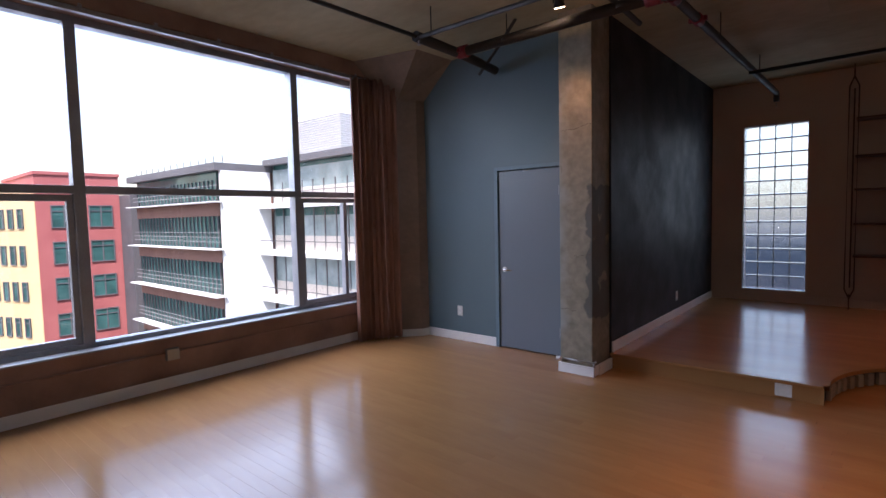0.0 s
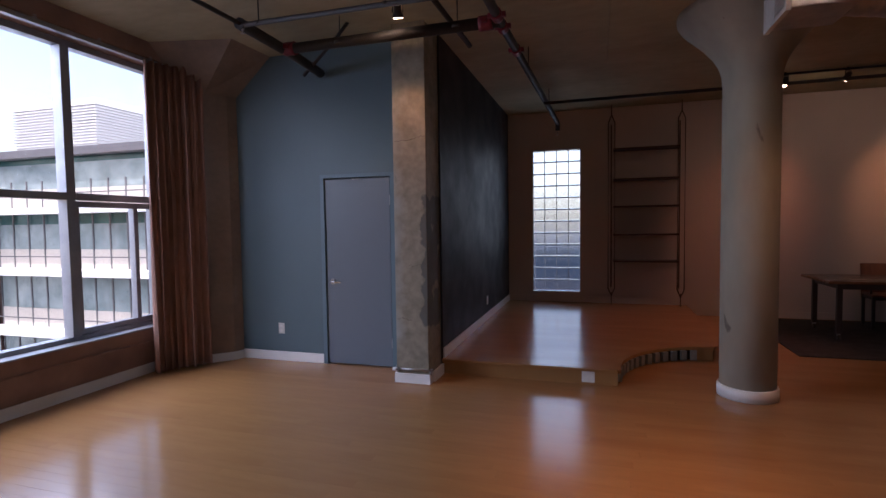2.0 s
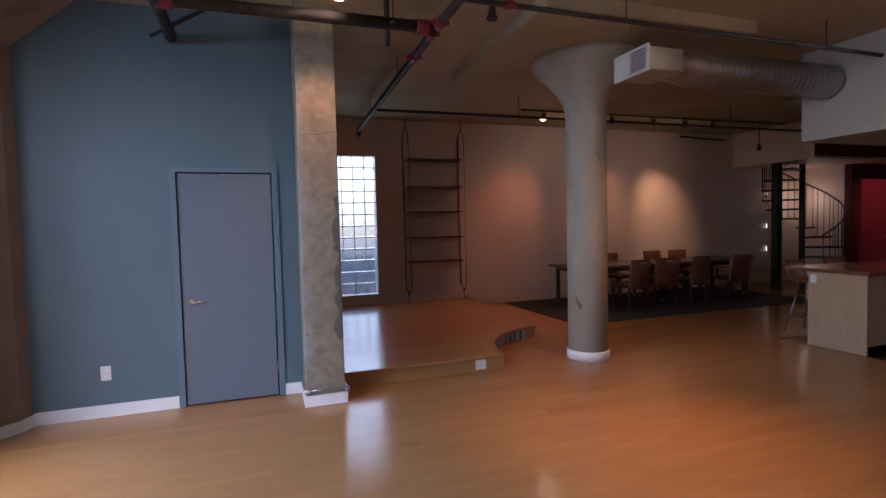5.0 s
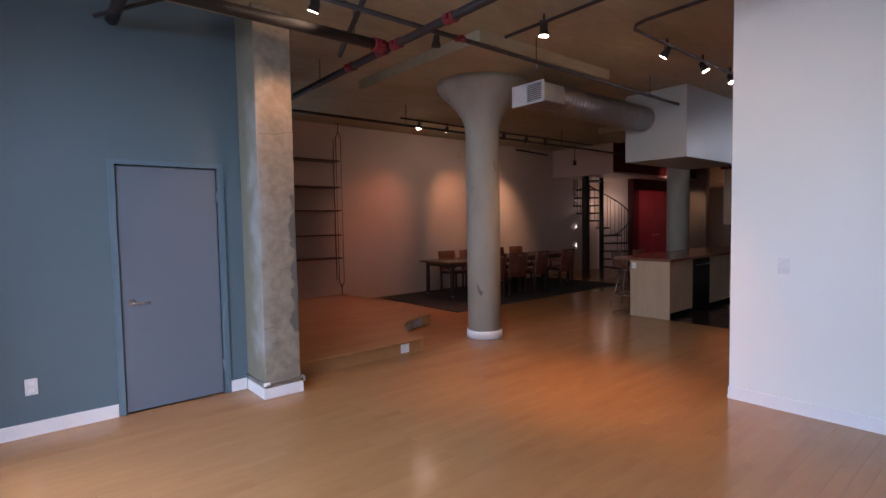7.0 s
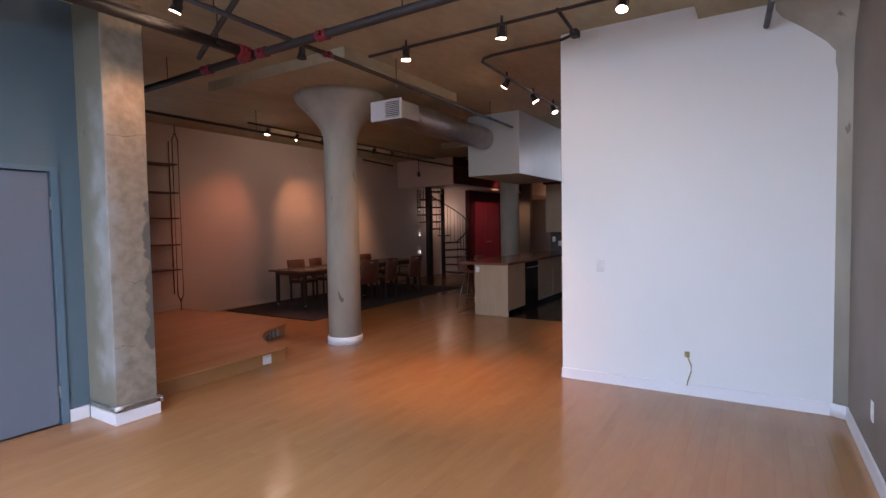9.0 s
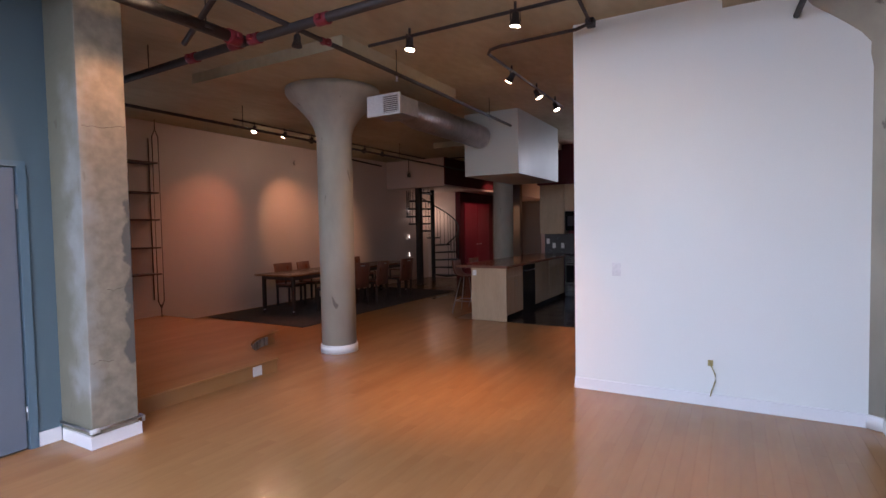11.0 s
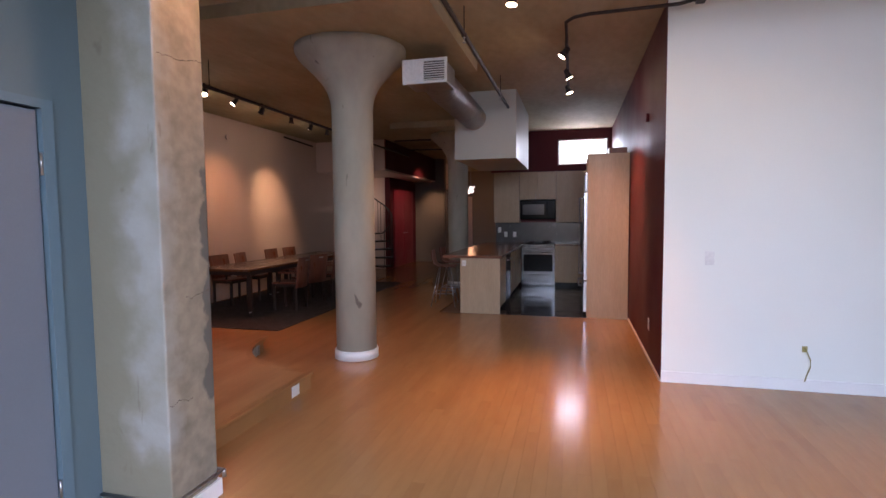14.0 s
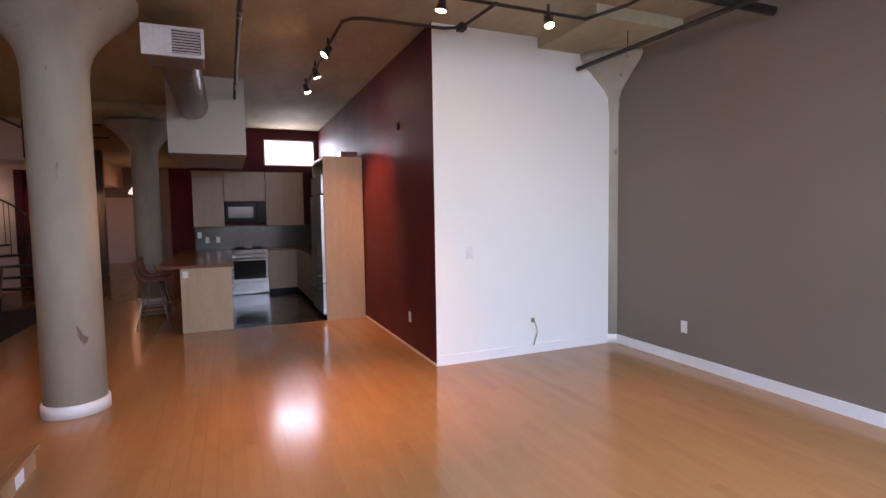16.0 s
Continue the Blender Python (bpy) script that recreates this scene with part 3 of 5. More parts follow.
def plate(name, label, at, rz, w=0.075, h=0.12, kind="outlet"):
    t = thing(name, label, kind, at, rz)
    part("cover", boxes((-w / 2, w / 2, -0.006, 0, -h / 2, h / 2), bev=0.002), M_PLATE, t)
    if "switch" in name:
        part("rocker", boxes((-0.016, 0.016, -0.010, -0.006, -0.032, 0.032), bev=0.001), M_PLATE, t)
    elif kind == "outlet":
        for z in (-0.026, 0.026):
            part("socket", boxes((-0.016, 0.016, -0.0075, -0.006, z - 0.014, z + 0.014), (-0.008, -0.005, -0.009, -0.0074, z - 0.008, z + 0.006), (0.005, 0.008, -0.009, -0.0074, z - 0.008, z + 0.006)), M_BASE, t)
    return t

plate("wall_outlet", "white duplex outlet on the slate blue wall", (-3.80, 4.78, 0.36), 0)
plate("wall_outlet", "white duplex outlet on the taupe wall", (-0.345, -0.53, 0.37), 180)
plate("wall_outlet", "white duplex outlet on the red wall", (1.44, 1.715, 0.36), 180)
plate("light_switch", "white rocker switch on the white wall", (0.65, 1.335, 1.125), -90)
plate("step_outlet", "white square cover plate on the platform riser", (-0.49, 4.735, 0.075), 0, 0.115, 0.115, "cover plate")
plate("wall_outlet", "small outlet on the dark wall above the platform", (-1.9, 6.9, 0.42), 90)

cable = thing("loose_cable", "yellowish cable stub hanging from a hole in the white wall", "cable", (0.648, 0.585, 0.335))
bm = bmesh.new()
tube(bm, [(0, 0, 0.03), (-0.02, 0.0, 0.03), (-0.03, -0.01, 0.0), (-0.03, -0.035, -0.06), (-0.03, -0.035, -0.12), (-0.025, -0.01, -0.2), (-0.02, 0.0, -0.25)], 0.005, 8)
part("wire", bm, M_TAPE, cable)
part("clip", boxes((-0.004, 0.002, -0.02, 0.02, 0.0, 0.05)), M_TAPE, cable)

pc = thing("conduit_ring", "thin steel conduit wrapped round the foot of the pilaster", "conduit", (-2.085, 4.6, 0.135))
bm = bmesh.new()
tube(bm, [(-0.175, 0.17, 0), (-0.175, -0.26, 0), (0.185, -0.26, 0), (0.185, -0.22, 0)], 0.010)
part("tube", bm, M_STEEL, pc)
bm = bmesh.new()
tube(bm, [(-0.185, -0.272, 0), (-0.13, -0.272, 0)], 0.017, 12)
part("end_cap", bm, M_PLATE, pc, "white plastic sleeve")
bm = bmesh.new()
tube(bm, [(0.188, -0.262, 0), (0.188, -0.262, -0.04)], 0.011)
part("drop", bm, M_STEEL, pc)

# ---- glass block window ----
gb = thing("window_2", "tall glass block window, four blocks wide, bright above and blue below", "window", (-1.48, Y_BACK, 0.32), kind="structure")
M_GB = bpy.data.materials.new("glass_block")
M_GB.use_nodes = True
b = M_GB.node_tree.nodes["Principled BSDF"]
b.inputs["Base Color"].default_value = (0.98, 0.99, 1.0, 1)
b.inputs["Transmission Weight"].default_value, b.inputs["Roughness"].default_value, b.inputs["IOR"].default_value = 1.0, 0.02, 1.12
nz, bp = M_GB.node_tree.nodes.new("ShaderNodeTexNoise"), M_GB.node_tree.nodes.new("ShaderNodeBump")
nz.inputs["Scale"].default_value = 26
bp.inputs["Strength"].default_value, bp.inputs["Distance"].default_value = 0.4, 0.02
M_GB.node_tree.links.new(nz.outputs[0], bp.inputs["Height"])
M_GB.node_tree.links.new(bp.outputs[0], b.inputs["Normal"])
bm = boxes((-0.094, 0.094, 0.03, 0.11, -0.096, 0.096), bev=0.012)
gbm = bpy.data.meshes.new("glass_block")
bm.to_mesh(gbm)
bm.free()
gbm.materials.append(M_GB)
CW, CH = 0.79 / 4, 2.41 / 12
rows = []
for i in range(5):
    rows.append((i * CW - 0.006 if i else 0, i * CW + (0.006 if i < 4 else 0), 0.035, 0.105, 0, 2.41))
for j in range(13):
    rows.append((0, 0.79, 0.037, 0.103, j * CH - (0.006 if j else 0), j * CH + (0.006 if j < 12 else 0)))
part("mortar", boxes(*rows), M_SPLASH, gb, "grey mortar joints")
for i in range(4):
    for j in range(12):
        o = new("glass_block", gbm)
        o.parent, o.location = gb, ((i + 0.5) * CW, 0, (j + 0.5) * CH)
        o.visible_shadow = False
part("frame", boxes((-0.03, 0, -0.008, 0.03, -0.03, 2.44), (0.79, 0.82, -0.008, 0.03, -0.03, 2.44), (0, 0.79, -0.008, 0.03, -0.03, 0), (0, 0.79, -0.008, 0.03, 2.41, 2.44)), M_CREAM, gb)

# ---- wall shelf on wire ladders ----
sh = thing("wall_shelf", "dark wire-hung wall shelf with five empty boards", "shelf", (0.3, Y_BACK, 0))
for sx in (-0.5, 0.53):
    bm = bmesh.new()
    for dx in (-0.05, 0.05):
        tube(bm, [(sx, -0.2, 3.30), (sx, -0.2, 3.2), (sx + dx, -0.2, 3.08), (sx + dx, -0.2, 0.42), (sx, -0.2, 0.30)], 0.009, 8)
    tube(bm, [(sx, -0.2, 3.36), (sx, -0.2, 3.2)], 0.006, 8)
    tube(bm, [(sx, -0.2, 0.36), (sx, -0.2, PLAT)], 0.008, 8)
    tube(bm, [(sx, -0.01, 3.08), (sx, -0.01, 0.42)], 0.009, 8)
    part("ladder", bm, M_SHELF, sh, "slim dark steel ladder")
for z in (2.65, 2.17, 1.74, 1.29, 0.865):
    part("board", boxes((-0.47, 0.50, -0.30, -0.005, z - 0.012, z + 0.012), bev=0.002), M_SHELF, sh, "dark shelf board")

# ---- pipes, ducts and tracks under the ceiling ----
def pipe(name, label, pts, r, mat=None, couplings=(), hangers=(), cat="pipe"):
    t = thing(name, label, cat, pts[0])
    o = Vector(pts[0])
    bm = bmesh.new()
    tube(bm, [Vector(p) - o for p in pts], r)
    part("tube", bm, mat or M_PIPE, t)
    for p, ax in couplings:
        bm = bmesh.new()
        d = Vector(ax)
        q = Vector(p) - o
        tube(bm, [q - d * 0.055, q - d * 0.03, q + d * 0.03, q + d * 0.055], r * 1.28, 14)
        side = d.cross(Vector((0, 0, 1)))
        for s in (-1, 1):
            c = q + side * s * r * 1.4
            box(bm, c.x - 0.02, c.x + 0.02, c.y - 0.02, c.y + 0.02, c.z - 0.018, c.z + 0.018, bev=0.004)
        part("coupling", bm, M_REDPIPE, t, "red grooved coupling")
    for p in hangers:
        q = Vector(p) - o
        bm = bmesh.new()
        tube(bm, [(q.x, q.y, CEIL - o.z), (q.x, q.y, q.z + r)], 0.005, 8)
        lathe(bm, [(r * 1.15, q.z - 0.012), (r * 1.15, q.z + 0.012)], 12, q.x, q.y)
        part("hanger", bm, M_PIPE, t, "threaded hanger rod with clamp")
    return t

ZP = 3.10
pipe("sprinkler_main", "thick black sprinkler main with red couplings", [(-3.17, 3.42, 3.14), (-3.19, 4.04, 3.14), (-3.17, 4.07, 3.14), (-1.15, 3.96, ZP)], 0.047,
     couplings=[((-3.13, 4.07, 3.14), (1, 0, 0)), ((-1.26, 3.965, ZP), (1, 0, 0))], hangers=[(-2.6, 4.04, 3.12), (-1.5, 3.975, ZP)])
pipe("sprinkler_main", "black drop from the sprinkler main to the slate blue wall", [(-3.19, 4.12, 3.14), (-3.19, 4.72, 3.10)], 0.045)
pipe("sprinkler_bracket", "slanting black brace on the sprinkler main", [(-3.32, 4.6, 3.06), (-2.8, 4.3, 3.25), (-2.6, 4.2, CEIL)], 0.016, cat="bracket")
pipe("sprinkler_main", "black sprinkler main running across the room", [(-1.18, -0.5, ZP), (-1.15, 3.9, ZP), (-1.03, 8.3, ZP), (-1.03, 8.36, ZP - 0.03), (-1.03, 8.37, ZP - 0.12)], 0.036,
     couplings=[((-1.15, 3.84, ZP), (0, 1, 0)), ((-1.15, 4.08, ZP), (0, 1, 0)), ((-1.15, 3.1, ZP), (0, 1, 0)), ((-1.13, 4.68, ZP), (0, 1, 0))], hangers=[(-1.15, 2.3, ZP), (-1.11, 5.4, ZP), (-1.06, 7.2, ZP)])
pipe("sprinkler_branch", "slim black sprinkler branch with ceiling rods", [(-3.15, 3.44, 3.13), (3.45, 3.44, 3.10)], 0.02,
     couplings=[((-0.75, 3.44, 3.12), (1, 0, 0))], hangers=[(-3.0, 3.44, 3.13), (-1.9, 3.44, 3.13), (0.3, 3.44, 3.11), (2.6, 3.44, 3.10)])
pipe("sprinkler_branch", "slim black branch pipe running towards the taupe wall", [(-3.17, 3.42, 3.14), (-3.24, 0.4, 3.14)], 0.018, hangers=[(-3.2, 2.2, 3.14)])
pipe("sprinkler_branch", "slim black branch pipe with an open end over the mains", [(-1.474, 4.293, 3.05), (-1.68, 3.44, 3.31)], 0.022)
pipe("sprinkler_branch", "black branch pipe ending before the white wall", [(0.62, 0.02, 3.07), (-3.4, -0.16, 3.07)], 0.022, hangers=[(-0.1, -0.01, 3.07), (-2.4, -0.11, 3.07)])
pipe("sprinkler_branch", "black pipe along the dining side", [(-1.08, 6.65, 3.04), (8.4, 6.62, 3.04)], 0.02, hangers=[(1.0, 6.65, 3.04), (5.0, 6.63, 3.04)])
for x, y, z in ((0.3, 3.44, 3.11), (2.6, 3.44, 3.10), (-3.15, 3.44, 3.13), (-0.1, -0.01, 3.07), (-1.03, 8.37, 2.98)):
    sp = thing("ceiling_sprinkler", "small brass-coloured pendent sprinkler head", "sprinkler", (x, y, z - 0.018), group="sprinkler heads")
    bm = bmesh.new()
    lathe(bm, [(0.010, 0), (0.010, -0.02), (0.006, -0.022), (0.006, -0.045), (0.018, -0.047), (0.018, -0.050)], 10)
    part("body", bm, M_STEEL, sp)

# lighting track and heads
def conduit_run(label, pts, r=0.013):
    return pipe("light_track", label, pts, r, cat="lighting track")

conduit_run("black lighting track running across the front of the room", [(-0.18, 3.42, 3.25), (-0.18, 0.55, 3.25), (-0.55, 0.42, 3.25), (-1.9, 0.35, 3.25)], 0.015)
conduit_run("black bent lighting track from the white wall to the kitchen", [(-0.18, 1.46, 3.26), (0.42, 1.5, 3.26), (0.5, 1.65, 3.26), (0.52, 2.38, 3.26), (0.56, 2.5, 3.26), (0.66, 2.57, 3.26), (3.25, 2.57, 3.24)], 0.015)
tj = thing("track_box", "small black junction box at the top of the white wall", "electrical box", (0.42, 1.5, 3.26))
part("box", boxes((-0.05, 0.05, -0.035, 0.035, -0.03, 0.03), bev=0.004), M_PIPE, tj)
conduit_run("short black lighting track over the way to the hall", [(6.75, 6.42, 3.2), (6.8, 5.58, 3.2)], 0.018)
conduit_run("short black lighting track near the loft edge", [(8.35, 6.55, 3.2), (8.45, 5.75, 3.2)], 0.018)
conduit_run("black lighting track over the dining table", [(1.45, 7.42, 3.335), (7.3, 7.40, 3.335)], 0.014)

HEADS = {}
def head_part(kind):
    if kind not in HEADS:
        bm = bmesh.new()
        if kind == "yoke":
            tube(bm, [(0, 0, 0.12), (0, 0, 0.06)], 0.012, 10)
            tube(bm, [(-0.042, 0, -0.03), (-0.042, 0, 0.055), (0.042, 0, 0.055), (0.042, 0, -0.03)], 0.006, 8)
            mt = M_PIPE
        elif kind == "can":
            lathe(bm, [(0.018, 0.045), (0.03, 0.03), (0.032, -0.02), (0.046, -0.055), (0.046, -0.066)], 18)
            mt = M_PIPE
        else:
            lathe(bm, [(0.039, -0.0672), (0.039, -0.070)], 18)
            mt = M_LAMP
        me = bpy.data.meshes.new(kind)
        bmesh.ops.recalc_face_normals(bm, faces=bm.faces)
        bm.to_mesh(me)
        bm.free()
        me.materials.append(mt)
        HEADS[kind] = me
    return HEADS[kind]

def track_head(at, aim, watts, label="black gimbal track light, lit warm", spot=62, on=True, blend=0.8, color=WARM):
    t = thing("track_light", label if on else "black gimbal track light, unlit", "track light", at, group="track lights")
    d = Vector(aim) - Vector(at)
    rz = math.degrees(math.atan2(d.y, d.x))
    tilt = math.degrees(math.atan2(math.hypot(d.x, d.y), -d.z))
    o = new("yoke", head_part("yoke"))
    o.parent, o.matrix_basis = t, pose(0, 0, 0, 0, 0, rz + 90)
    for k in ("can", "lens") if on else ("can",):
        o = new(k, head_part(k))
        o.parent, o.matrix_basis = t, pose(0, 0, 0, 0, 0, rz) @ pose(0, 0, 0, 0, -tilt, 0)
    if on:
        v = d.normalized()
        lamp("track_spot", "SPOT", watts, color, look(Vector(at) + v * 0.085, aim), spot=radians(spot), blend=blend, soft=0.035)
    return t

W = 26
for y, tx, ty in ((2.96, -0.15, 3.15), (1.95, 0.25, 2.35), (0.95, -1.2, 1.05)):
    track_head((-0.18, y, 3.20), (tx, ty, 0), W * (1.4 if y > 1.5 else 0.6), spot=56, blend=1.0, color=(1.0, 0.45, 0.15))
for x, tgt in ((1.31, (1.4, 5.2, 0)), (2.14, (2.6, 1.71, 1.3)), (2.91, (2.9, 1.72, 0.9))):
    track_head((x, 2.58, 3.20), tgt, W * (0.8 if x < 2 else 0.9))
track_head((1.86, 7.42, 3.26), (0.45, 6.6, 0.15), W * 1.2, spot=78, blend=1.0, color=(1.0, 0.28, 0.13))
track_head((2.53, 7.42, 3.26), (1.75, 8.75, 1.5), W * 0.5, spot=60, blend=1.0, color=WARM_DEEP)
track_head((3.2, 7.42, 3.26), (3.9, 8.75, 1.65), W * 0.75, spot=60, blend=1.0)
track_head((4.09, 7.42, 3.26), (4.2, 7.9, 0), W, on=False)
track_head((4.8, 7.42, 3.26), (5.4, 8.75, 1.7), W * 1.2, spot=50, blend=1.0, color=(1.0, 0.6, 0.3))
track_head((5.46, 7.42, 3.26), (5.6, 7.9, 0), W, on=False)
track_head((-1.95, 3.80, 3.24), (-2.08, 4.34, 2.1), W * 0.35)
track_head((-0.72, 3.8, 3.22), (-0.9, 3.9, 0), W, on=False)
track_head((7.0, 7.72, 2.93), (7.6, 8.2, 0), W, on=False)
pipe("lamp_rod", "thin black drop rod holding a spare track light", [(7.0, 7.72, CEIL), (7.0, 7.72, 3.04)], 0.010, cat="rod")
pipe("pipe_stub", "short dark pipe stub near the top of the dining wall", [(5.9, 8.68, 3.27), (7.1, 8.66, 3.22)], 0.02)

for at, rz, lab in (((4.05, 8.75, 3.0), 0, "small round cream sensor on the dining wall"), ((1.72, 1.715, 2.55), 180, "small round dark sensor on the red wall")):
    t = thing("wall_sensor", lab, "sensor", at, rz)
    bm = bmesh.new()
    tube(bm, [(0, 0, 0), (0, -0.02, 0), (0, -0.028, 0)], 0.045, 24)
    part("cover", bm, M_CREAM if rz == 0 else M_RED, t)
# spiral duct with a white grille
du = thing("air_duct", "round galvanised spiral duct with a white supply grille", "duct", (0.74, 3.94, 2.95))
part("boot", boxes((0.03, 0.42, -0.215, 0.215, -0.10, 0.11), bev=0.01), M_GALV, du)
part("grille_frame", boxes((0, 0.03, -0.23, 0.23, -0.115, -0.09), (0, 0.03, -0.23, 0.23, 0.10, 0.125), (0, 0.03, -0.23, -0.205, -0.09, 0.10), (0, 0.03, 0.205, 0.23, -0.09, 0.10), (0.004, 0.03, 0.01, 0.205, -0.09, 0.10)), M_PLATE, du, "white grille frame")
for k in range(8):
    part("slat", boxes((0.006, 0.026, -0.2, 0.008, -0.08 + 0.0225 * k, -0.072 + 0.0225 * k)), M_PLATE, du, "white grille slat")
part("grille_back", boxes((0.027, 0.03, -0.205, 0.01, -0.09, 0.10)), M_TABLE, du, "dark duct opening")
bm = bmesh.new()
prof = []
n = 24
L0, L1 = 0.42, 2.66
k = 0
rings = []
x = L0
while x <= L1:
    for dx, rr in ((0, 0.175), (0.01, 0.179), (0.02, 0.175)):
        w = min(1, (x - L0) / 0.3)
        rings.append([bm.verts.new((x + dx, rr * math.cos(2 * math.pi * i / n), 0.01 * w + 0.005 + (rr * (0.62 + 0.38 * w)) * math.sin(2 * math.pi * i / n))) for i in range(n)])
    x += 0.075
for a, b2 in zip(rings, rings[1:]):
    for i in range(n):
        f = bm.faces.new((a[i], a[(i + 1) % n], b2[(i + 1) % n], b2[i]))
        f.smooth = True
part("duct_tube", bm, M_GALV, du, "ribbed round duct")

hb = thing("duct_enclosure", "white painted box hanging from the ceiling over the peninsula", "enclosure", (4.42, 3.78, 2.36))
H = CEIL - 2.36
for r in ((-1.02, -1.0, -0.46, 0.47, 0, H), (1.03, 1.05, -0.46, 0.47, 0, H)):
    part("end_panel", boxes(r), M_GREYW, hb)
for r in ((-1.0, 1.03, -0.46, -0.44, 0, H), (-1.0, 1.03, 0.45, 0.47, 0, H)):
    part("side_panel", boxes(r), M_GREYW, hb)
part("bottom_panel", boxes((-1.0, 1.03, -0.44, 0.45, 0, 0.02)), M_GREYW, hb)

# ---- kitchen ----
def cabinet(label, at, w, d, h, doors, rz=0, drawers=0, toe=0.09, cat="cabinet", mat=None, group="kitchen cabinets"):
    """Front faces -y in its own frame; x runs 0..w, y 0..d."""
    t = thing("cabinet", label, cat, at, rz, group)
    mat = mat or M_MAPLE
    part("body", boxes((0, w, 0.02, d, toe, h), bev=0.001), mat, t)
    if toe:
        part("toe_kick", boxes((0.0, w, 0.07, d, 0, toe)), M_BLACK, t, "dark toe kick")
    z0 = toe + 0.003
    dz = h - 0.15 if drawers else h
    dw = w / doors
    for i in range(doors):
        p = part("door", boxes((i * dw + 0.002, (i + 1) * dw - 0.002, 0, 0.018, z0, dz - 0.003), bev=0.0015), mat, t)
        hx = (i + 1) * dw - 0.04 if i % 2 == 0 and doors > 1 else i * dw + 0.04
        bm = bmesh.new()
        hz = dz - 0.12 if toe else 0.06
        tube(bm, [(hx, -0.004, hz - 0.05), (hx, -0.022, hz - 0.045), (hx, -0.022, hz + 0.045), (hx, -0.004, hz + 0.05)], 0.004, 6)
        q = part("handle", bm, M_STEEL, p, "steel bar handle")
        if drawers:
            part("drawer", boxes((i * dw + 0.002, (i + 1) * dw - 0.002, 0, 0.018, dz, h - 0.003), bev=0.0015), mat, t)
    return t

# peninsula, fronts towards the cooking aisle (-y)
cabinet("maple peninsula base cabinet with two doors", (3.47, 3.58, 0), 0.75, 0.58, 0.86, 2, drawers=1)
dw = thing("dishwasher", "black dishwasher in the peninsula", "dishwasher", (4.24, 3.58, 0))
part("body", boxes((0, 0.6, 0.02, 0.58, 0.0, 0.855)), M_BLACK, dw)
part("door", boxes((0.003, 0.597, -0.005, 0.02, 0.1, 0.85), bev=0.003), M_BLACK, dw)
bm = bmesh.new()
tube(bm, [(0.06, -0.005, 0.76), (0.06, -0.04, 0.76), (0.54, -0.04, 0.76), (0.54, -0.005, 0.76)], 0.008)
part("handle", bm, M_STEEL, dw, "steel handle")
cabinet("maple peninsula cabinet beyond the dishwasher", (4.86, 3.58, 0), 0.8, 0.58, 0.86, 2, drawers=1)
cabinet("maple corner cabinet joining the peninsula to the wall", (5.68, 3.58, 0), 1.0, 0.58, 0.86, 2, drawers=1)
part_t = thing("peninsula_end_panel", "pale maple end panel of the peninsula", "panel", (3.45, 3.57, 0))
part("panel", boxes((0, 0.02, 0, 0.62, 0, 0.86)), M_MAPLE, part_t)
ct = thing("countertop", "dark polished peninsula worktop with a seating overhang", "worktop", (3.42, 3.54, 0.86))
part("slab", boxes((0, 3.86, 0, 0.92, 0, 0.04), bev=0.004), M_COUNTER, ct)
plate("wall_outlet", "white outlet on the end of the peninsula", (3.45, 4.13, 0.78), -90, 0.07, 0.09)
# back run
XB = 6.68
st = thing("stove", "stainless slide-in range with a glass oven door", "stove", (XB, 2.87, 0))
part("body", boxes((0.02, 0.62, 0.0, 0.70, 0.02, 0.90), bev=0.003), M_STOVE, st)
part("oven_door", boxes((-0.02, 0.02, 0.01, 0.69, 0.27, 0.76), bev=0.006), M_STOVE, st)
part("oven_window", boxes((-0.024, -0.019, 0.05, 0.65, 0.32, 0.68), bev=0.002), M_BLACK, st, "dark oven glass")
part("drawer", boxes((-0.015, 0.02, 0.01, 0.69, 0.06, 0.25), bev=0.006), M_STOVE, st)
part("control_panel", boxes((-0.03, 0.03, 0.0, 0.70, 0.80, 0.90), bev=0.012), M_STOVE, st)
bm = bmesh.new()
tube(bm, [(-0.02, 0.07, 0.72), (-0.06, 0.07, 0.72), (-0.06, 0.63, 0.72), (-0.02, 0.63, 0.72)], 0.011)
part("handle", bm, M_STOVE, st)
for y in (0.08, 0.16, 0.54, 0.62):
    bm = bmesh.new()
    tube(bm, [(-0.03, y, 0.855), (-0.055, y, 0.86)], 0.02, 14)
    part("knob", bm, M_STOVE, st)
part("cooktop", boxes((0.0, 0.62, 0.0, 0.70, 0.90, 0.912), bev=0.003), M_BLACK, st, "black glass cooktop")
for dx in (0.16, 0.44):
    for dy in (0.19, 0.51):
        bm = bmesh.new()
        lathe(bm, [(0.09, 0.912), (0.09, 0.93), (0.06, 0.93), (0.06, 0.912)], 16, dx, dy, cap=False)
        part("burner", bm, M_TABLE, st)
cabinet("maple base cabinet beside the stove", (XB, 2.865, 0), 0.55, 0.62, 0.86, 1, rz=-90, drawers=1)
c2 = thing("countertop", "dark worktop beside the stove", "worktop", (6.66, 1.73, 0.86))
part("slab", boxes((0, 0.66, 0, 1.135, 0, 0.04), bev=0.004), M_COUNTER, c2)
c3 = thing("countertop", "dark worktop along the red wall", "worktop", (4.45, 1.73, 0.86))
part("slab", boxes((0, 2.205, 0, 0.63, 0, 0.04), bev=0.004), M_COUNTER, c3)
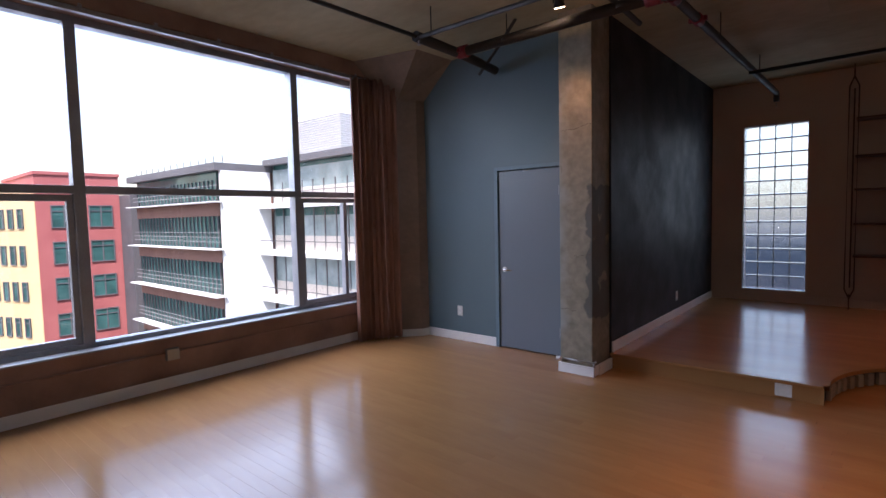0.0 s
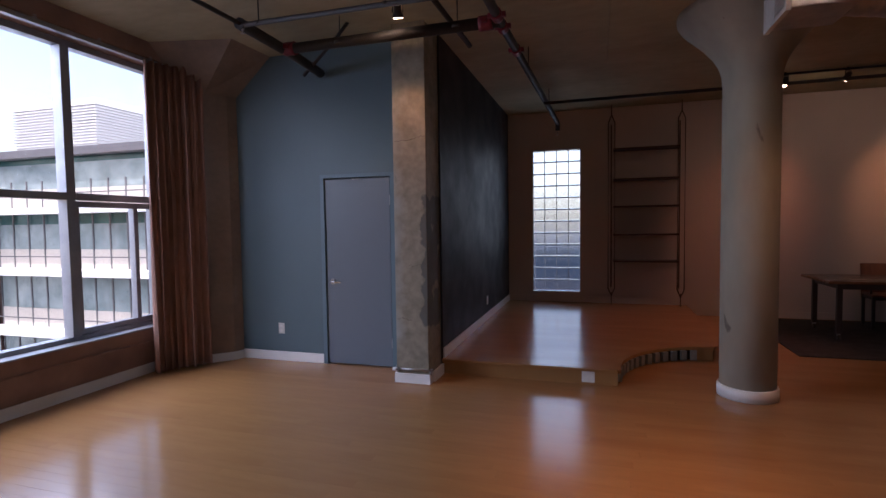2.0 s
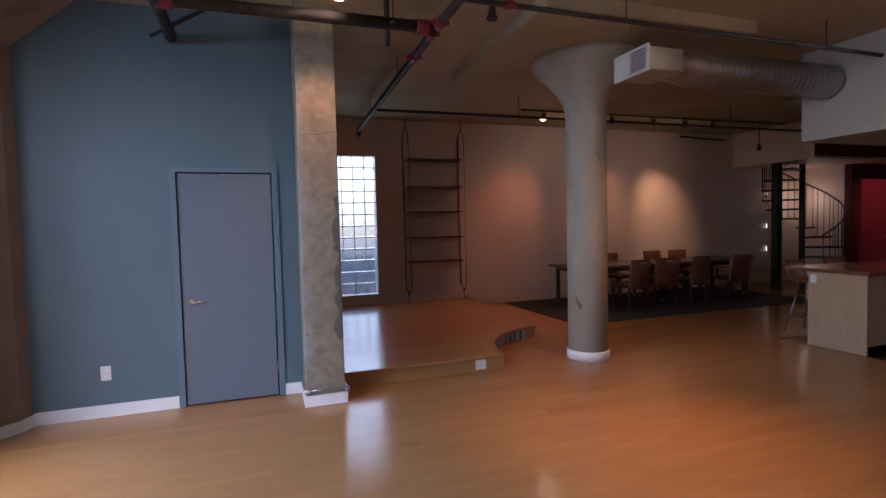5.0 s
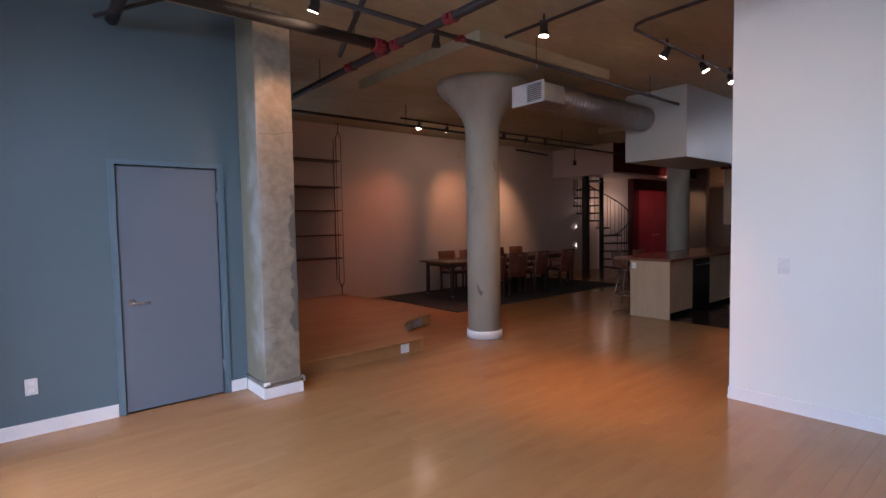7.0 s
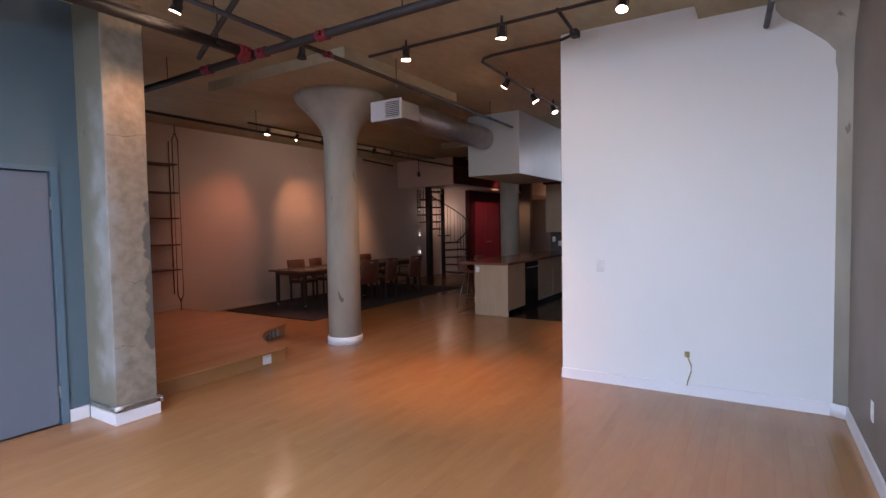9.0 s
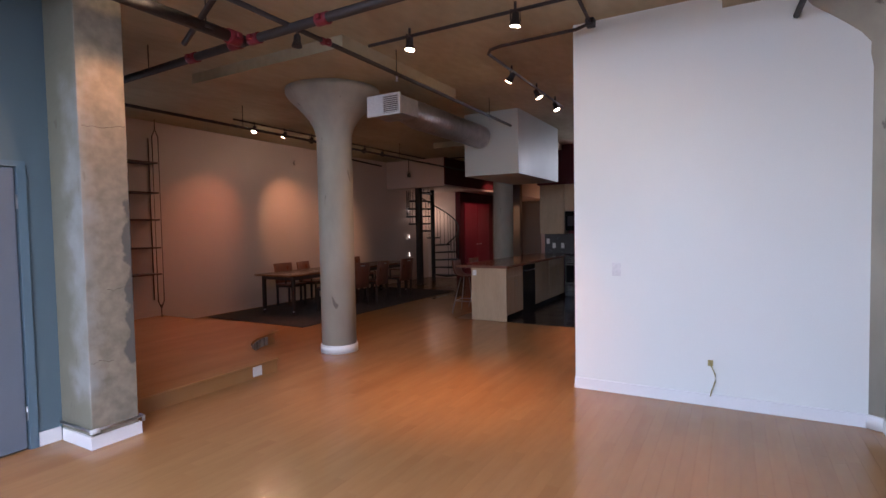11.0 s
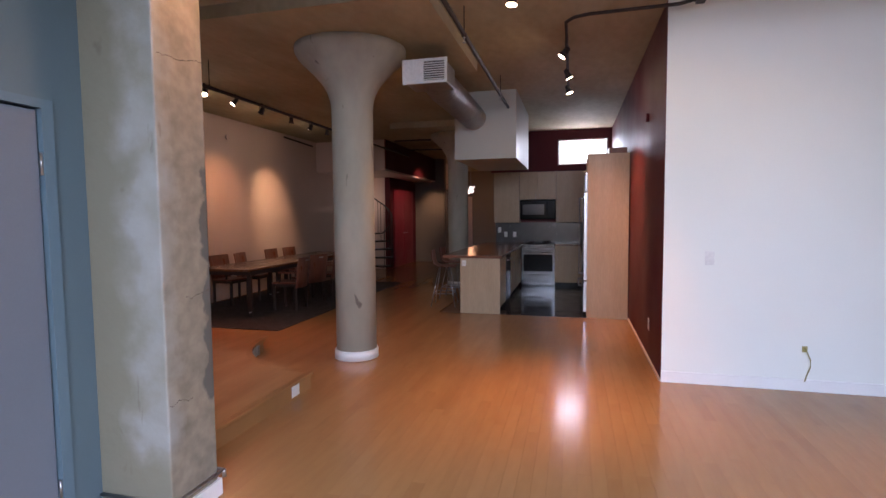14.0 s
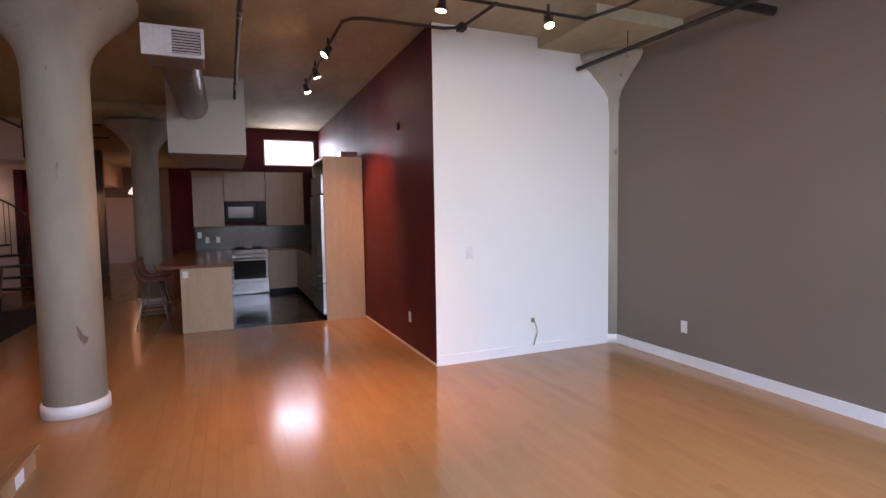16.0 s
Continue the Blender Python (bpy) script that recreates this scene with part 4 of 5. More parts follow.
for i in range(3):
    cabinet("maple base cabinet along the red wall", (4.47 + 0.73 * (i + 1), 2.33, 0), 0.72, 0.58, 0.86, 2, rz=180, drawers=1)
bs = structure("backsplash", boxes((7.30, 7.32, 1.73, 4.2, 0.90, 1.35)), M_SPLASH, "grey polished slab backsplash", "backsplash")
for y in (4.12, 3.98, 3.78):
    plate("wall_outlet", "white outlet on the grey backsplash", (7.30, y, 1.08 if y < 4.1 else 1.18), -90)
cabinet("maple wall cabinet next to the microwave", (6.98, 4.2, 1.35), 0.555, 0.32, 1.09, 1, rz=-90, toe=0, group="kitchen wall cabinets")
cabinet("maple wall cabinet above the microwave", (6.98, 3.64, 1.85), 0.775, 0.32, 0.59, 2, rz=-90, toe=0, group="kitchen wall cabinets")
cabinet("maple wall cabinet beside the fridge end", (6.98, 2.86, 1.35), 0.75, 0.32, 1.09, 1, rz=-90, toe=0, group="kitchen wall cabinets")
mw = thing("microwave", "black microwave hung over the range", "microwave", (6.96, 2.87, 1.42))
part("body", boxes((0.02, 0.36, 0, 0.76, 0, 0.42), bev=0.004), M_BLACK, mw)
part("door", boxes((0, 0.02, 0.17, 0.755, 0.03, 0.41), bev=0.004), M_BLACK, mw)
part("window", boxes((-0.003, 0, 0.24, 0.70, 0.1, 0.32)), M_MWGLASS, mw, "grey door glass")
part("control_panel", boxes((0, 0.02, 0.005, 0.165, 0.03, 0.41), bev=0.004), M_BLACK, mw)
part("handle", boxes((-0.03, -0.005, 0.18, 0.2, 0.06, 0.38), bev=0.006), M_BLACK, mw)
structure("wall_soffit", boxes((6.95, 7.32, 1.73, 4.25, 2.445, 2.56)), M_RED, "red ledge above the wall cabinets", "trim")
cw = thing("window_3", "high bright clerestory window over the kitchen", "window", (7.32, 1.8, 2.6), kind="structure")
part("window_frame", boxes((0.04, 0.1, 0, 1.04, 0, 0.03), (0.04, 0.1, 0, 1.04, 0.52, 0.55), (0.04, 0.1, 0, 0.03, 0.03, 0.52), (0.04, 0.1, 1.01, 1.04, 0.03, 0.52)), M_PLATE, cw)
part("pane", boxes((0.06, 0.066, 0.02, 1.02, 0.02, 0.53)), M_PANE, cw).visible_shadow = False
fr = thing("fridge", "built-in refrigerator with steel doors in a maple surround", "refrigerator", (3.44, 1.73, 0))
part("side_panel", boxes((0, 0.03, 0, 0.57, 0.0, 2.38), bev=0.002), M_MAPLE, fr, "tall maple side panel")
part("end_panel", boxes((0.98, 1.0, 0, 0.57, 0.0, 2.38), bev=0.002), M_MAPLE, fr, "tall maple side panel")
part("top_panel", boxes((0.03, 0.98, 0, 0.57, 2.34, 2.38)), M_MAPLE, fr, "maple top panel")
part("body", boxes((0.03, 0.98, 0.0, 0.56, 0.05, 2.13)), M_TABLE, fr)
part("fridge_door", boxes((0.035, 0.975, 0.56, 0.62, 0.55, 1.83), bev=0.008), M_STEEL, fr, "steel refrigerator door")
part("freezer_drawer", boxes((0.035, 0.975, 0.56, 0.62, 0.08, 0.54), bev=0.008), M_STEEL, fr, "steel freezer drawer")
part("vent_grille", boxes(*[(0.035, 0.975, 0.56, 0.60, 1.86 + 0.03 * k, 1.88 + 0.03 * k) for k in range(9)]), M_STEEL, fr, "louvred vent grille")
bm = bmesh.new()
tube(bm, [(0.09, 0.62, 0.65), (0.09, 0.68, 0.65), (0.09, 0.68, 1.75), (0.09, 0.62, 1.75)], 0.014)
tube(bm, [(0.1, 0.62, 0.47), (0.1, 0.68, 0.47), (0.9, 0.68, 0.47), (0.9, 0.62, 0.47)], 0.014)
part("handle", bm, M_STEEL, fr, "steel bar handles")
wb = thing("storage_box", "small wooden box on top of the fridge surround", "box", (3.62, 1.75, 2.38))
part("box", boxes((0, 0.3, 0, 0.25, 0, 0.10), bev=0.004), M_CHAIR, wb)

# bar stools with wire legs
def stool(at, rz):
    t = thing("bar_stool", "bar stool with a bent plywood shell and thin chrome legs", "bar stool", at, rz, "bar stools")
    bm = bmesh.new()
    prof = [(-0.20, 0.93), (-0.19, 0.80), (-0.16, 0.70), (-0.09, 0.655), (0.05, 0.65), (0.17, 0.66), (0.20, 0.645)]
    rows = []
    for y, z in prof:
        w = 0.19
        rows.append([bm.verts.new((x, y - 0.02 * math.cos(x * 8), z + 0.35 * x * x)) for x in np.linspace(-w, w, 9)])
    for a, b in zip(rows, rows[1:]):
        for i in range(8):
            f = bm.faces.new((a[i], a[i + 1], b[i + 1], b[i]))
            f.smooth = True
    o = part("shell", bm, M_CHAIR, t)
    o.modifiers.new("thickness", "SOLIDIFY").thickness = 0.012
    for sx in (-1, 1):
        for sy in (-1, 1):
            bm = bmesh.new()
            tube(bm, [(0.08 * sx, 0.08 * sy, 0.645), (0.22 * sx, 0.20 * sy, 0.008)], 0.008, 8)
            part("leg", bm, M_STEEL, t, "thin chrome leg")
    bm = bmesh.new()
    tube(bm, [(0.18 * a, 0.165 * b, 0.22) for a, b in ((-1, -1), (1, -1), (1, 1), (-1, 1), (-1, -1))], 0.006, 8)
    part("footrest", bm, M_STEEL, t, "chrome foot ring")
    return t
stool((4.08, 4.60, 0), 186)
stool((4.85, 4.64, 0), 178)

# ---- dining ----
rug = thing("rug", "large dark brown woven rug under the dining table", "rug", (4.2, 7.45, 0))
part("surface", boxes((-2.5, 2.5, -1.17, 1.17, 0.0, 0.012), bev=0.004), M_RUG, rug)
tb = thing("dining_table", "long dark dining table on castered legs", "table", (4.2, 7.58, 0.012))
part("tabletop", boxes((-1.93, -0.002, -0.47, 0.45, 0.70, 0.735), bev=0.006), M_TABLETOP, tb)
part("tabletop", boxes((0.002, 1.93, -0.47, 0.45, 0.70, 0.735), bev=0.006), M_TABLETOP, tb)
part("apron", boxes((-1.8, 1.8, -0.40, -0.375, 0.63, 0.70), (-1.8, 1.8, 0.355, 0.38, 0.63, 0.70), (-1.8, -1.775, -0.375, 0.355, 0.63, 0.70), (1.775, 1.8, -0.375, 0.355, 0.63, 0.70)), M_TABLE, tb)
for x in (-1.79, -0.12, 0.12, 1.79):
    for y in (-0.38, 0.36):
        lg = part("leg", boxes((x - 0.028, x + 0.028, y - 0.028, y + 0.028, 0.085, 0.70), bev=0.004), M_TABLE, tb)
        bm = bmesh.new()
        tube(bm, [(x - 0.014, y, 0.037), (x + 0.014, y, 0.037)], 0.036, 16)
        part("caster", bm, M_TABLE, tb, "rubber caster")
        bm = bmesh.new()
        tube(bm, [(x, y, 0.085), (x, y, 0.06)], 0.02, 10)
        part("caster_fork", bm, M_STEEL, tb, "chrome caster fork")

def chair():
    t = thing("dining_chair", "dining chair with a reddish bent plywood back and dark legs", "chair", (0, 0, 0), 0, "chairs round the table")
    bm = bmesh.new()
    rows = []
    for z, y in ((0.36, -0.185), (0.50, -0.2), (0.65, -0.215), (0.85, -0.25)):
        rows.append([bm.verts.new((x, y - 0.035 * (1 - (x / 0.22) ** 2), z)) for x in np.linspace(-0.22, 0.22, 9)])
    for a, b in zip(rows, rows[1:]):
        for i in range(8):
            f = bm.faces.new((a[i], a[i + 1], b[i + 1], b[i]))
            f.smooth = True
    o = part("backrest", bm, M_CHAIR, t)
    o.modifiers.new("thickness", "SOLIDIFY").thickness = 0.014
    part("grip_slot", boxes((-0.05, 0.05, -0.292, -0.282, 0.79, 0.81), bev=0.003), M_STEEL, t, "small metal grip")
    part("seat", boxes((-0.22, 0.22, -0.18, 0.23, 0.43, 0.455), bev=0.008), M_CHAIR, t)
    part("seat_frame", boxes((-0.20, 0.20, -0.17, 0.21, 0.385, 0.43)), M_TABLE, t)
    for x in (-0.195, 0.195):
        for y in (-0.17, 0.2):
            part("leg", boxes((x - 0.018, x + 0.018, y - 0.018, y + 0.018, 0, 0.43), bev=0.003), M_TABLE, t)
        part("armrest", boxes((x - 0.015, x + 0.015, -0.2, 0.12, 0.60, 0.625), bev=0.004), M_CHAIR, t)
        part("arm_post", boxes((x - 0.012, x + 0.012, 0.09, 0.115, 0.43, 0.60)), M_TABLE, t)
    return t
ch = chair()
spots = [(3.2, 6.98, 6), (3.87, 7.02, -14), (4.5, 7.0, 4), (5.4, 6.98, -5), (3.35, 8.25, 174), (3.95, 8.22, 190), (5.0, 8.28, 180), (5.6, 8.24, 176)]
ch.matrix_basis = pose(spots[0][0], spots[0][1], 0.012, 0, 0, spots[0][2])
for x, y, r in spots[1:]:
    copy_thing(ch, pose(x, y, 0.012, 0, 0, r))

# ---- spiral stair, post and red doors ----
ss = thing("spiral_stair", "black steel spiral stair with thin balusters", "staircase", (8.55, 7.95, 0))
bm = bmesh.new()
tube(bm, [(0, 0, 0), (0, 0, 2.62)], 0.06, 16)
part("centre_pole", bm, M_BLACKSTEEL, ss)
N_ST, RISE, TURN_ST, RAD = 12, 0.21, 27.0, 0.76
a0 = -120.0
for i in range(N_ST):
    a = radians(a0 + TURN_ST * i)
    b = a + radians(TURN_ST + 3)
    z = RISE * (i + 1)
    bm = bmesh.new()
    prism(bm, [(0.05 * math.cos(a), 0.05 * math.sin(a)), (RAD * math.cos(a), RAD * math.sin(a)), (RAD * math.cos((a + b) / 2), RAD * math.sin((a + b) / 2)), (RAD * math.cos(b), RAD * math.sin(b)), (0.05 * math.cos(b), 0.05 * math.sin(b))], z - 0.04, z)
    part("tread", bm, M_BLACKSTEEL, ss)
    for k in range(3):
        c = a + (b - a) * (k + 0.5) / 3
        zt = z + 0.86 + RISE * (k + 0.5) / 3
        zt = min(zt, 2.61)
        if zt < z + 0.05:
            continue
        bm = bmesh.new()
        tube(bm, [((RAD - 0.02) * math.cos(c), (RAD - 0.02) * math.sin(c), z - 0.03), ((RAD - 0.02) * math.cos(c), (RAD - 0.02) * math.sin(c), zt)], 0.008, 6)
        part("baluster", bm, M_BLACKSTEEL, ss)
bm = bmesh.new()
pts = [((RAD - 0.02) * math.cos(radians(a0 + TURN_ST * u)), (RAD - 0.02) * math.sin(radians(a0 + TURN_ST * u)), RISE * (u + 1) + 0.86) for u in np.linspace(0, 7.2, 50)]
tube(bm, pts, 0.018, 8)
part("handrail", bm, M_BLACKSTEEL, ss)
# bright glints on the wall, put in as small added glowing shapes
for z, h in ((2.0, 0.14), (1.24, 0.12), (0.71, 0.12)):
    sc = thing("wall_light", "small flame-shaped wall glint beside the spiral stair", "wall lamp", (8.45, 8.75, z), group="wall lights")
    part("bracket", boxes((-0.02, 0.02, -0.05, 0, -0.02, 0.0)), M_BLACKSTEEL, sc)
    bm = bmesh.new()
    lathe(bm, [(0.006, 0), (0.013, 0.3 * h), (0.010, 0.55 * h), (0.003, h)], 12, 0, -0.045)
    part("flame_glint", bm, M_GLINT, sc, "glowing flame-shaped glint")
post = thing("steel_post", "square black steel post beside the spiral stair", "post", (7.66, 7.85, 0))
part("shaft", boxes((-0.07, 0.07, -0.07, 0.07, 0, 2.62), bev=0.004), M_BLACKSTEEL, post)
part("base_plate", boxes((-0.1, 0.1, -0.1, 0.1, 0, 0.012)), M_BLACKSTEEL, post)
M_REDDOOR = material("red_door_paint", (0.18, 0.013, 0.028), (0.165, 0.011, 0.025), 0.4, scale=1, fine=60, bump=0.03)
for k, x in enumerate((9.85, 10.75)):
    d = thing("door_2", "closed red painted door", "door", (x, 7.60, 0), kind="structure")
    part("door_leaf", boxes((0, 0.88, -0.03, -0.002, 0.01, 2.3), bev=0.003), M_REDDOOR, d)
    bm = bmesh.new()
    hx = 0.8 if k == 0 else 0.08
    tube(bm, [(hx, -0.03, 1.0), (hx, -0.07, 1.0), (hx + 0.1 * (-1 if k == 0 else 1), -0.07, 1.0)], 0.012)
    part("door_handle", bm, M_STEEL, d, "chrome lever")
fw = thing("door_3", "pale plain door leaf in the back room", "door", (16.98, 7.1, 0), kind="structure")
part("door_leaf", boxes((-0.04, 0, -0.45, 0.45, 0, 2.3), bev=0.004), M_CREAM, fw)
cl = thing("chandelier", "small pendant lamp with clear glass pieces in the back room", "lamp", (14.9, 6.3, 2.45))
bm = bmesh.new()
tube(bm, [(0, 0, 0.2), (0, 0, 0.91)], 0.008, 6)
part("rod", bm, M_STEEL, cl)
bm = bmesh.new()
rng = random.Random(4)
for i in range(26):
    a, r, z = rng.uniform(0, 6.28), rng.uniform(0.03, 0.17), rng.uniform(-0.1, 0.16)
    x, y = r * math.cos(a), r * math.sin(a)
    tube(bm, [(x * 0.3, y * 0.3, 0.15), (x, y, z)], 0.004, 5)
    box(bm, x - 0.02, x + 0.02, y - 0.02, y + 0.02, z - 0.03, z + 0.03, bev=0.006)
part("crystals", bm, glow("crystal_glow", (1.0, 0.9, 0.8), 0.2), cl, "glass pieces lit from inside")
lamp("back_room_lamp", "POINT", 2.5, WARM, pose(14.9, 6.3, 2.2), soft=0.15)
lamp("hall_spot", "SPOT", 26, (1.0, 0.66, 0.42), look((9.6, 5.8, 3.2), (10.7, 7.6, 1.5)), spot=radians(56), blend=0.8, soft=0.05)
lamp("hall_accent", "SPOT", 7, (1.0, 0.62, 0.33), look((10.95, 6.8, 2.58), (12.0, 6.95, 1.75)), spot=radians(55), blend=1.0, soft=0.03)
# added fill that brightens the wall behind the stair; no fixture there
lamp("stair_wall_fill", "POINT", 1.1, (1.0, 0.76, 0.55), pose(9.2, 8.35, 1.9), soft=0.1)
lamp("kitchen_downlight", "SPOT", 4, WARM, look((4.4, 4.6, 3.2), (4.4, 3.9, 0.9)), spot=radians(90), blend=0.8, soft=0.05)

# ---- outside ----
M_BRED = material("red_facade", (0.40, 0.12, 0.11), (0.33, 0.09, 0.085), 0.8, scale=0.4, fine=8, bump=0.05)
M_BYEL = material("yellow_facade", (0.64, 0.45, 0.24), (0.60, 0.42, 0.22), 0.8, scale=0.4, fine=8, bump=0.05)
M_BWHI = material("white_facade", (0.74, 0.74, 0.73), (0.70, 0.70, 0.69), 0.7, scale=0.3, fine=6, bump=0.03)
M_BGREY = material("grey_facade_band", (0.12, 0.115, 0.12), (0.10, 0.095, 0.10), 0.6, scale=0.4, fine=8, bump=0.03)
M_BBRICK = material("brown_facade", (0.22, 0.11, 0.08), (0.18, 0.09, 0.07), 0.8, scale=0.5, fine=12, bump=0.05)
M_BGLASS = material("green_office_glass", (0.06, 0.15, 0.14), (0.02, 0.055, 0.052), 0.1, scale=0.5, fine=1.5, bump=0.0, spec=0.25)
M_ROAD = material("street_asphalt", (0.06, 0.06, 0.062), (0.05, 0.05, 0.052), 0.9, scale=0.2, fine=5)
bm = bmesh.new()
q = [bm.verts.new(p) for p in ((-900, -900, -14), (900, -900, -14), (900, 900, -14), (-900, 900, -14))]
bm.faces.new(q)
structure("ground", bm, M_ROAD, "street level ground far below", "ground")

def facade_windows(b, origin, u, cols, rows, w, h, du, dz, u0, z0, nrm, frame_mat, split=2):
    """Windows on a wall: origin, direction u along it, nrm outwards."""
    o, u, nrm = Vector(origin), Vector(u), Vector(nrm)
    for j in range(rows):
        for i in range(cols):
            c = o + u * (u0 + du * i) + Vector((0, 0, z0 + dz * j))
            bm = bmesh.new()
            def quadbox(a0, a1, b0, b1, d0, d1):
                vs = [bm.verts.new(c + u * a + Vector((0, 0, bb)) + nrm * d) for a in (a0, a1) for bb in (b0, b1) for d in (d0, d1)]
                for f in ((0, 1, 3, 2), (4, 6, 7, 5), (0, 4, 5, 1), (2, 3, 7, 6), (0, 2, 6, 4), (1, 5, 7, 3)):
                    bm.faces.new([vs[k] for k in f])
            quadbox(0, w, 0, h, 0.02, 0.06)
            wo = part("window", bm, M_BGLASS, b, "dark green glazed window")
            bm = bmesh.new()
            for k in range(split + 1):
                a = (w - 0.1) * k / split
                quadbox(a, a + 0.1, 0, h, 0.06, 0.14)
            quadbox(0, w, 0, 0.1, 0.061, 0.139)
            quadbox(0, w, h - 0.1, h, 0.061, 0.139)
            quadbox(0, w, h * 0.72, h * 0.72 + 0.08, 0.061, 0.139)
            part("window_frame", bm, frame_mat, wo, "dark window frame")

def building(label, at):
    return thing("building", label, "building", at)

M_LOUV = material("pale_louvre_metal", (0.40, 0.40, 0.40), (0.36, 0.36, 0.36), 0.6)
M_LOUVD = material("grey_rail_metal", (0.3, 0.3, 0.3), rough=0.5)
rb = building("red rendered apartment building with green-framed windows, across the street", (-60, 11.9, -14))
part("wall", boxes((-14, 0, 0, 7.0, 0, 20.3)), M_BRED, rb, "red rendered wall")
part("roof", boxes((-14.1, 0.15, -0.1, 7.1, 20.3, 20.6)), M_BRED, rb, "flat roof edge")
facade_windows(rb, (0, 0, 0), (0, 1, 0), 2, 5, 2.1, 2.2, 3.1, 3.5, 1.1, 1.2, (1, 0, 0), M_BGREY)
yb = building("yellow rendered apartment building with rows of narrow windows", (-60.1, 11.85, -14))
bm = bmesh.new()
prism(bm, [(0, 0), (-3, 7), (-20, 2), (-17.7, -7.1)], 0, 18.9)
part("wall", bm, M_BYEL, yb, "yellow rendered wall")
U = Vector((-0.93, -0.37, 0)).normalized()
facade_windows(yb, (0, 0, 0), U, 12, 5, 0.75, 1.9, 1.35, 3.5, 1.6, 1.2, (0.37, -0.93, 0), M_BGREY, 1)

ob_ = building("glazed office building with white sunshades and a grey roof band", (-36.6, 18.2, -14))
part("wall", boxes((-17, -0.3, 0.25, 28, 0, 19.25)), M_BBRICK, ob_, "brown brick wall behind the glazing")
part("roof", boxes((-17.4, 0.0, -0.5, 28, 19.25, 19.8)), M_BGREY, ob_, "grey roof band")
part("glazing", boxes((-16.5, -0.9, 0.1, 0.25, 0, 19.25)), M_BGLASS, ob_, "green curtain glazing")
part("end_wall", boxes((-0.3, 0.0, 0, 4.0, 0, 19.25)), M_BWHI, ob_, "white rendered end wall")
for k in range(5):
    part("spandrel", boxes((-16.6, -0.4, -0.02, 0.1, 1.9 + 3.5 * k, 2.9 + 3.5 * k)), M_BBRICK, ob_, "spandrel band")
    part("sunshade", boxes((-16.8, 0.3, -0.9, -0.02, 2.9 + 3.5 * k, 2.98 + 3.5 * k)), M_BWHI, ob_, "white sunshade shelf")
for k in range(5):
    for dz in (0.45, 0.8, 1.15):
        part("rail", boxes((-16.7, -0.1, -0.28, -0.24, 3.0 + 3.5 * k + dz, 3.04 + 3.5 * k + dz)), M_LOUVD, ob_, "slim grey rail")
for k in range(24):
    part("fin", boxes((-16.5 + 0.68 * k, -16.44 + 0.68 * k, 0.0, 0.1, 0, 18.6)), M_BGREY, ob_, "thin glazing mullion")
for k in range(14):
    part("railing", boxes((-17 + 1.3 * k, -16.95 + 1.3 * k, 0.2, 0.25, 19.8, 20.4)), M_BGREY, ob_, "rooftop railing post")
ow = building("glazed wing of the office building with balconies", (-36.6, 22.3, -14))
part("wall", boxes((0.0, 26, 0.2, 14, 0, 19.75)), M_BWHI, ow, "pale wall")
part("roof", boxes((-0.2, 26.2, -0.6, 14, 19.75, 20.2)), M_BGREY, ow, "grey roof band")
part("glazing", boxes((0.3, 26, 0.05, 0.2, 0, 19.75)), M_BGLASS, ow, "green curtain glazing")
M_TEAL = material("teal_glass_band", (0.09, 0.36, 0.33), (0.06, 0.26, 0.24), 0.5, scale=0.6, fine=2, bump=0)
part("teal_band", boxes((0.3, 26, -0.02, 0.05, 17.6, 19.3)), M_TEAL, ow, "teal glass band")
M_TAN = material("pale_tan_panels", (0.50, 0.46, 0.40), (0.46, 0.42, 0.37), 0.7, scale=0.4, fine=6)
M_BGLASS2 = material("bright_office_glass", (0.30, 0.36, 0.36), (0.16, 0.21, 0.21), 0.12, scale=0.8, fine=2, bump=0)
for k in range(5):
    part("balcony", boxes((0.0, 26, -1.2, 0.05, 2.0 + 3.6 * k, 2.35 + 3.6 * k)), M_BWHI, ow, "white floor band")
    part("parapet", boxes((0.3, 26, -0.06, 0.04, 2.35 + 3.6 * k, 3.5 + 3.6 * k)), M_TAN, ow, "pale tan panel")
    part("rail", boxes((0.0, 26, -1.2, -1.14, 3.1 + 3.6 * k, 3.16 + 3.6 * k)), M_BGREY, ow, "slim balcony rail")
    part("window_band", boxes((0.3, 26, -0.03, 0.045, 3.5 + 3.6 * k, 5.6 + 3.6 * k)) if k < 3 else boxes((0.3, 26, -0.03, 0.045, 3.5 + 3.6 * k, 5.0 + 3.6 * k)), M_BGLASS2, ow, "band of office glass")
for k in range(20):
    part("fin", boxes((0.3 + 1.3 * k, 0.38 + 1.3 * k, -0.09, -0.03, 0, 18.4)), M_BGREY, ow, "thin glazing mullion")
M_LOUVP = material("white_louvre_metal", (0.62, 0.62, 0.61), (0.56, 0.56, 0.55), 0.6)
pt = building("louvred white penthouse plant room on the office roof", (-43, 34.6, 5.8))
part("box", boxes((-10, 0, 0, 10, 0, 7.3)), M_BWHI, pt, "white plant room wall")
for k in range(26):
    part("louvre", boxes((-10.2, 0.2, -0.2, 0.0, 0.2 + 0.26 * k, 0.32 + 0.26 * k)), M_LOUVP, pt, "grey louvre blade")
    part("louvre", boxes((0.0, 0.2, 0.0, 10, 0.2 + 0.26 * k, 0.32 + 0.26 * k)), M_LOUVP, pt, "grey louvre blade")
M_BBLUE = material("blue_grey_facade", (0.010, 0.028, 0.055), (0.006, 0.018, 0.04), 0.6, scale=0.5, fine=6)
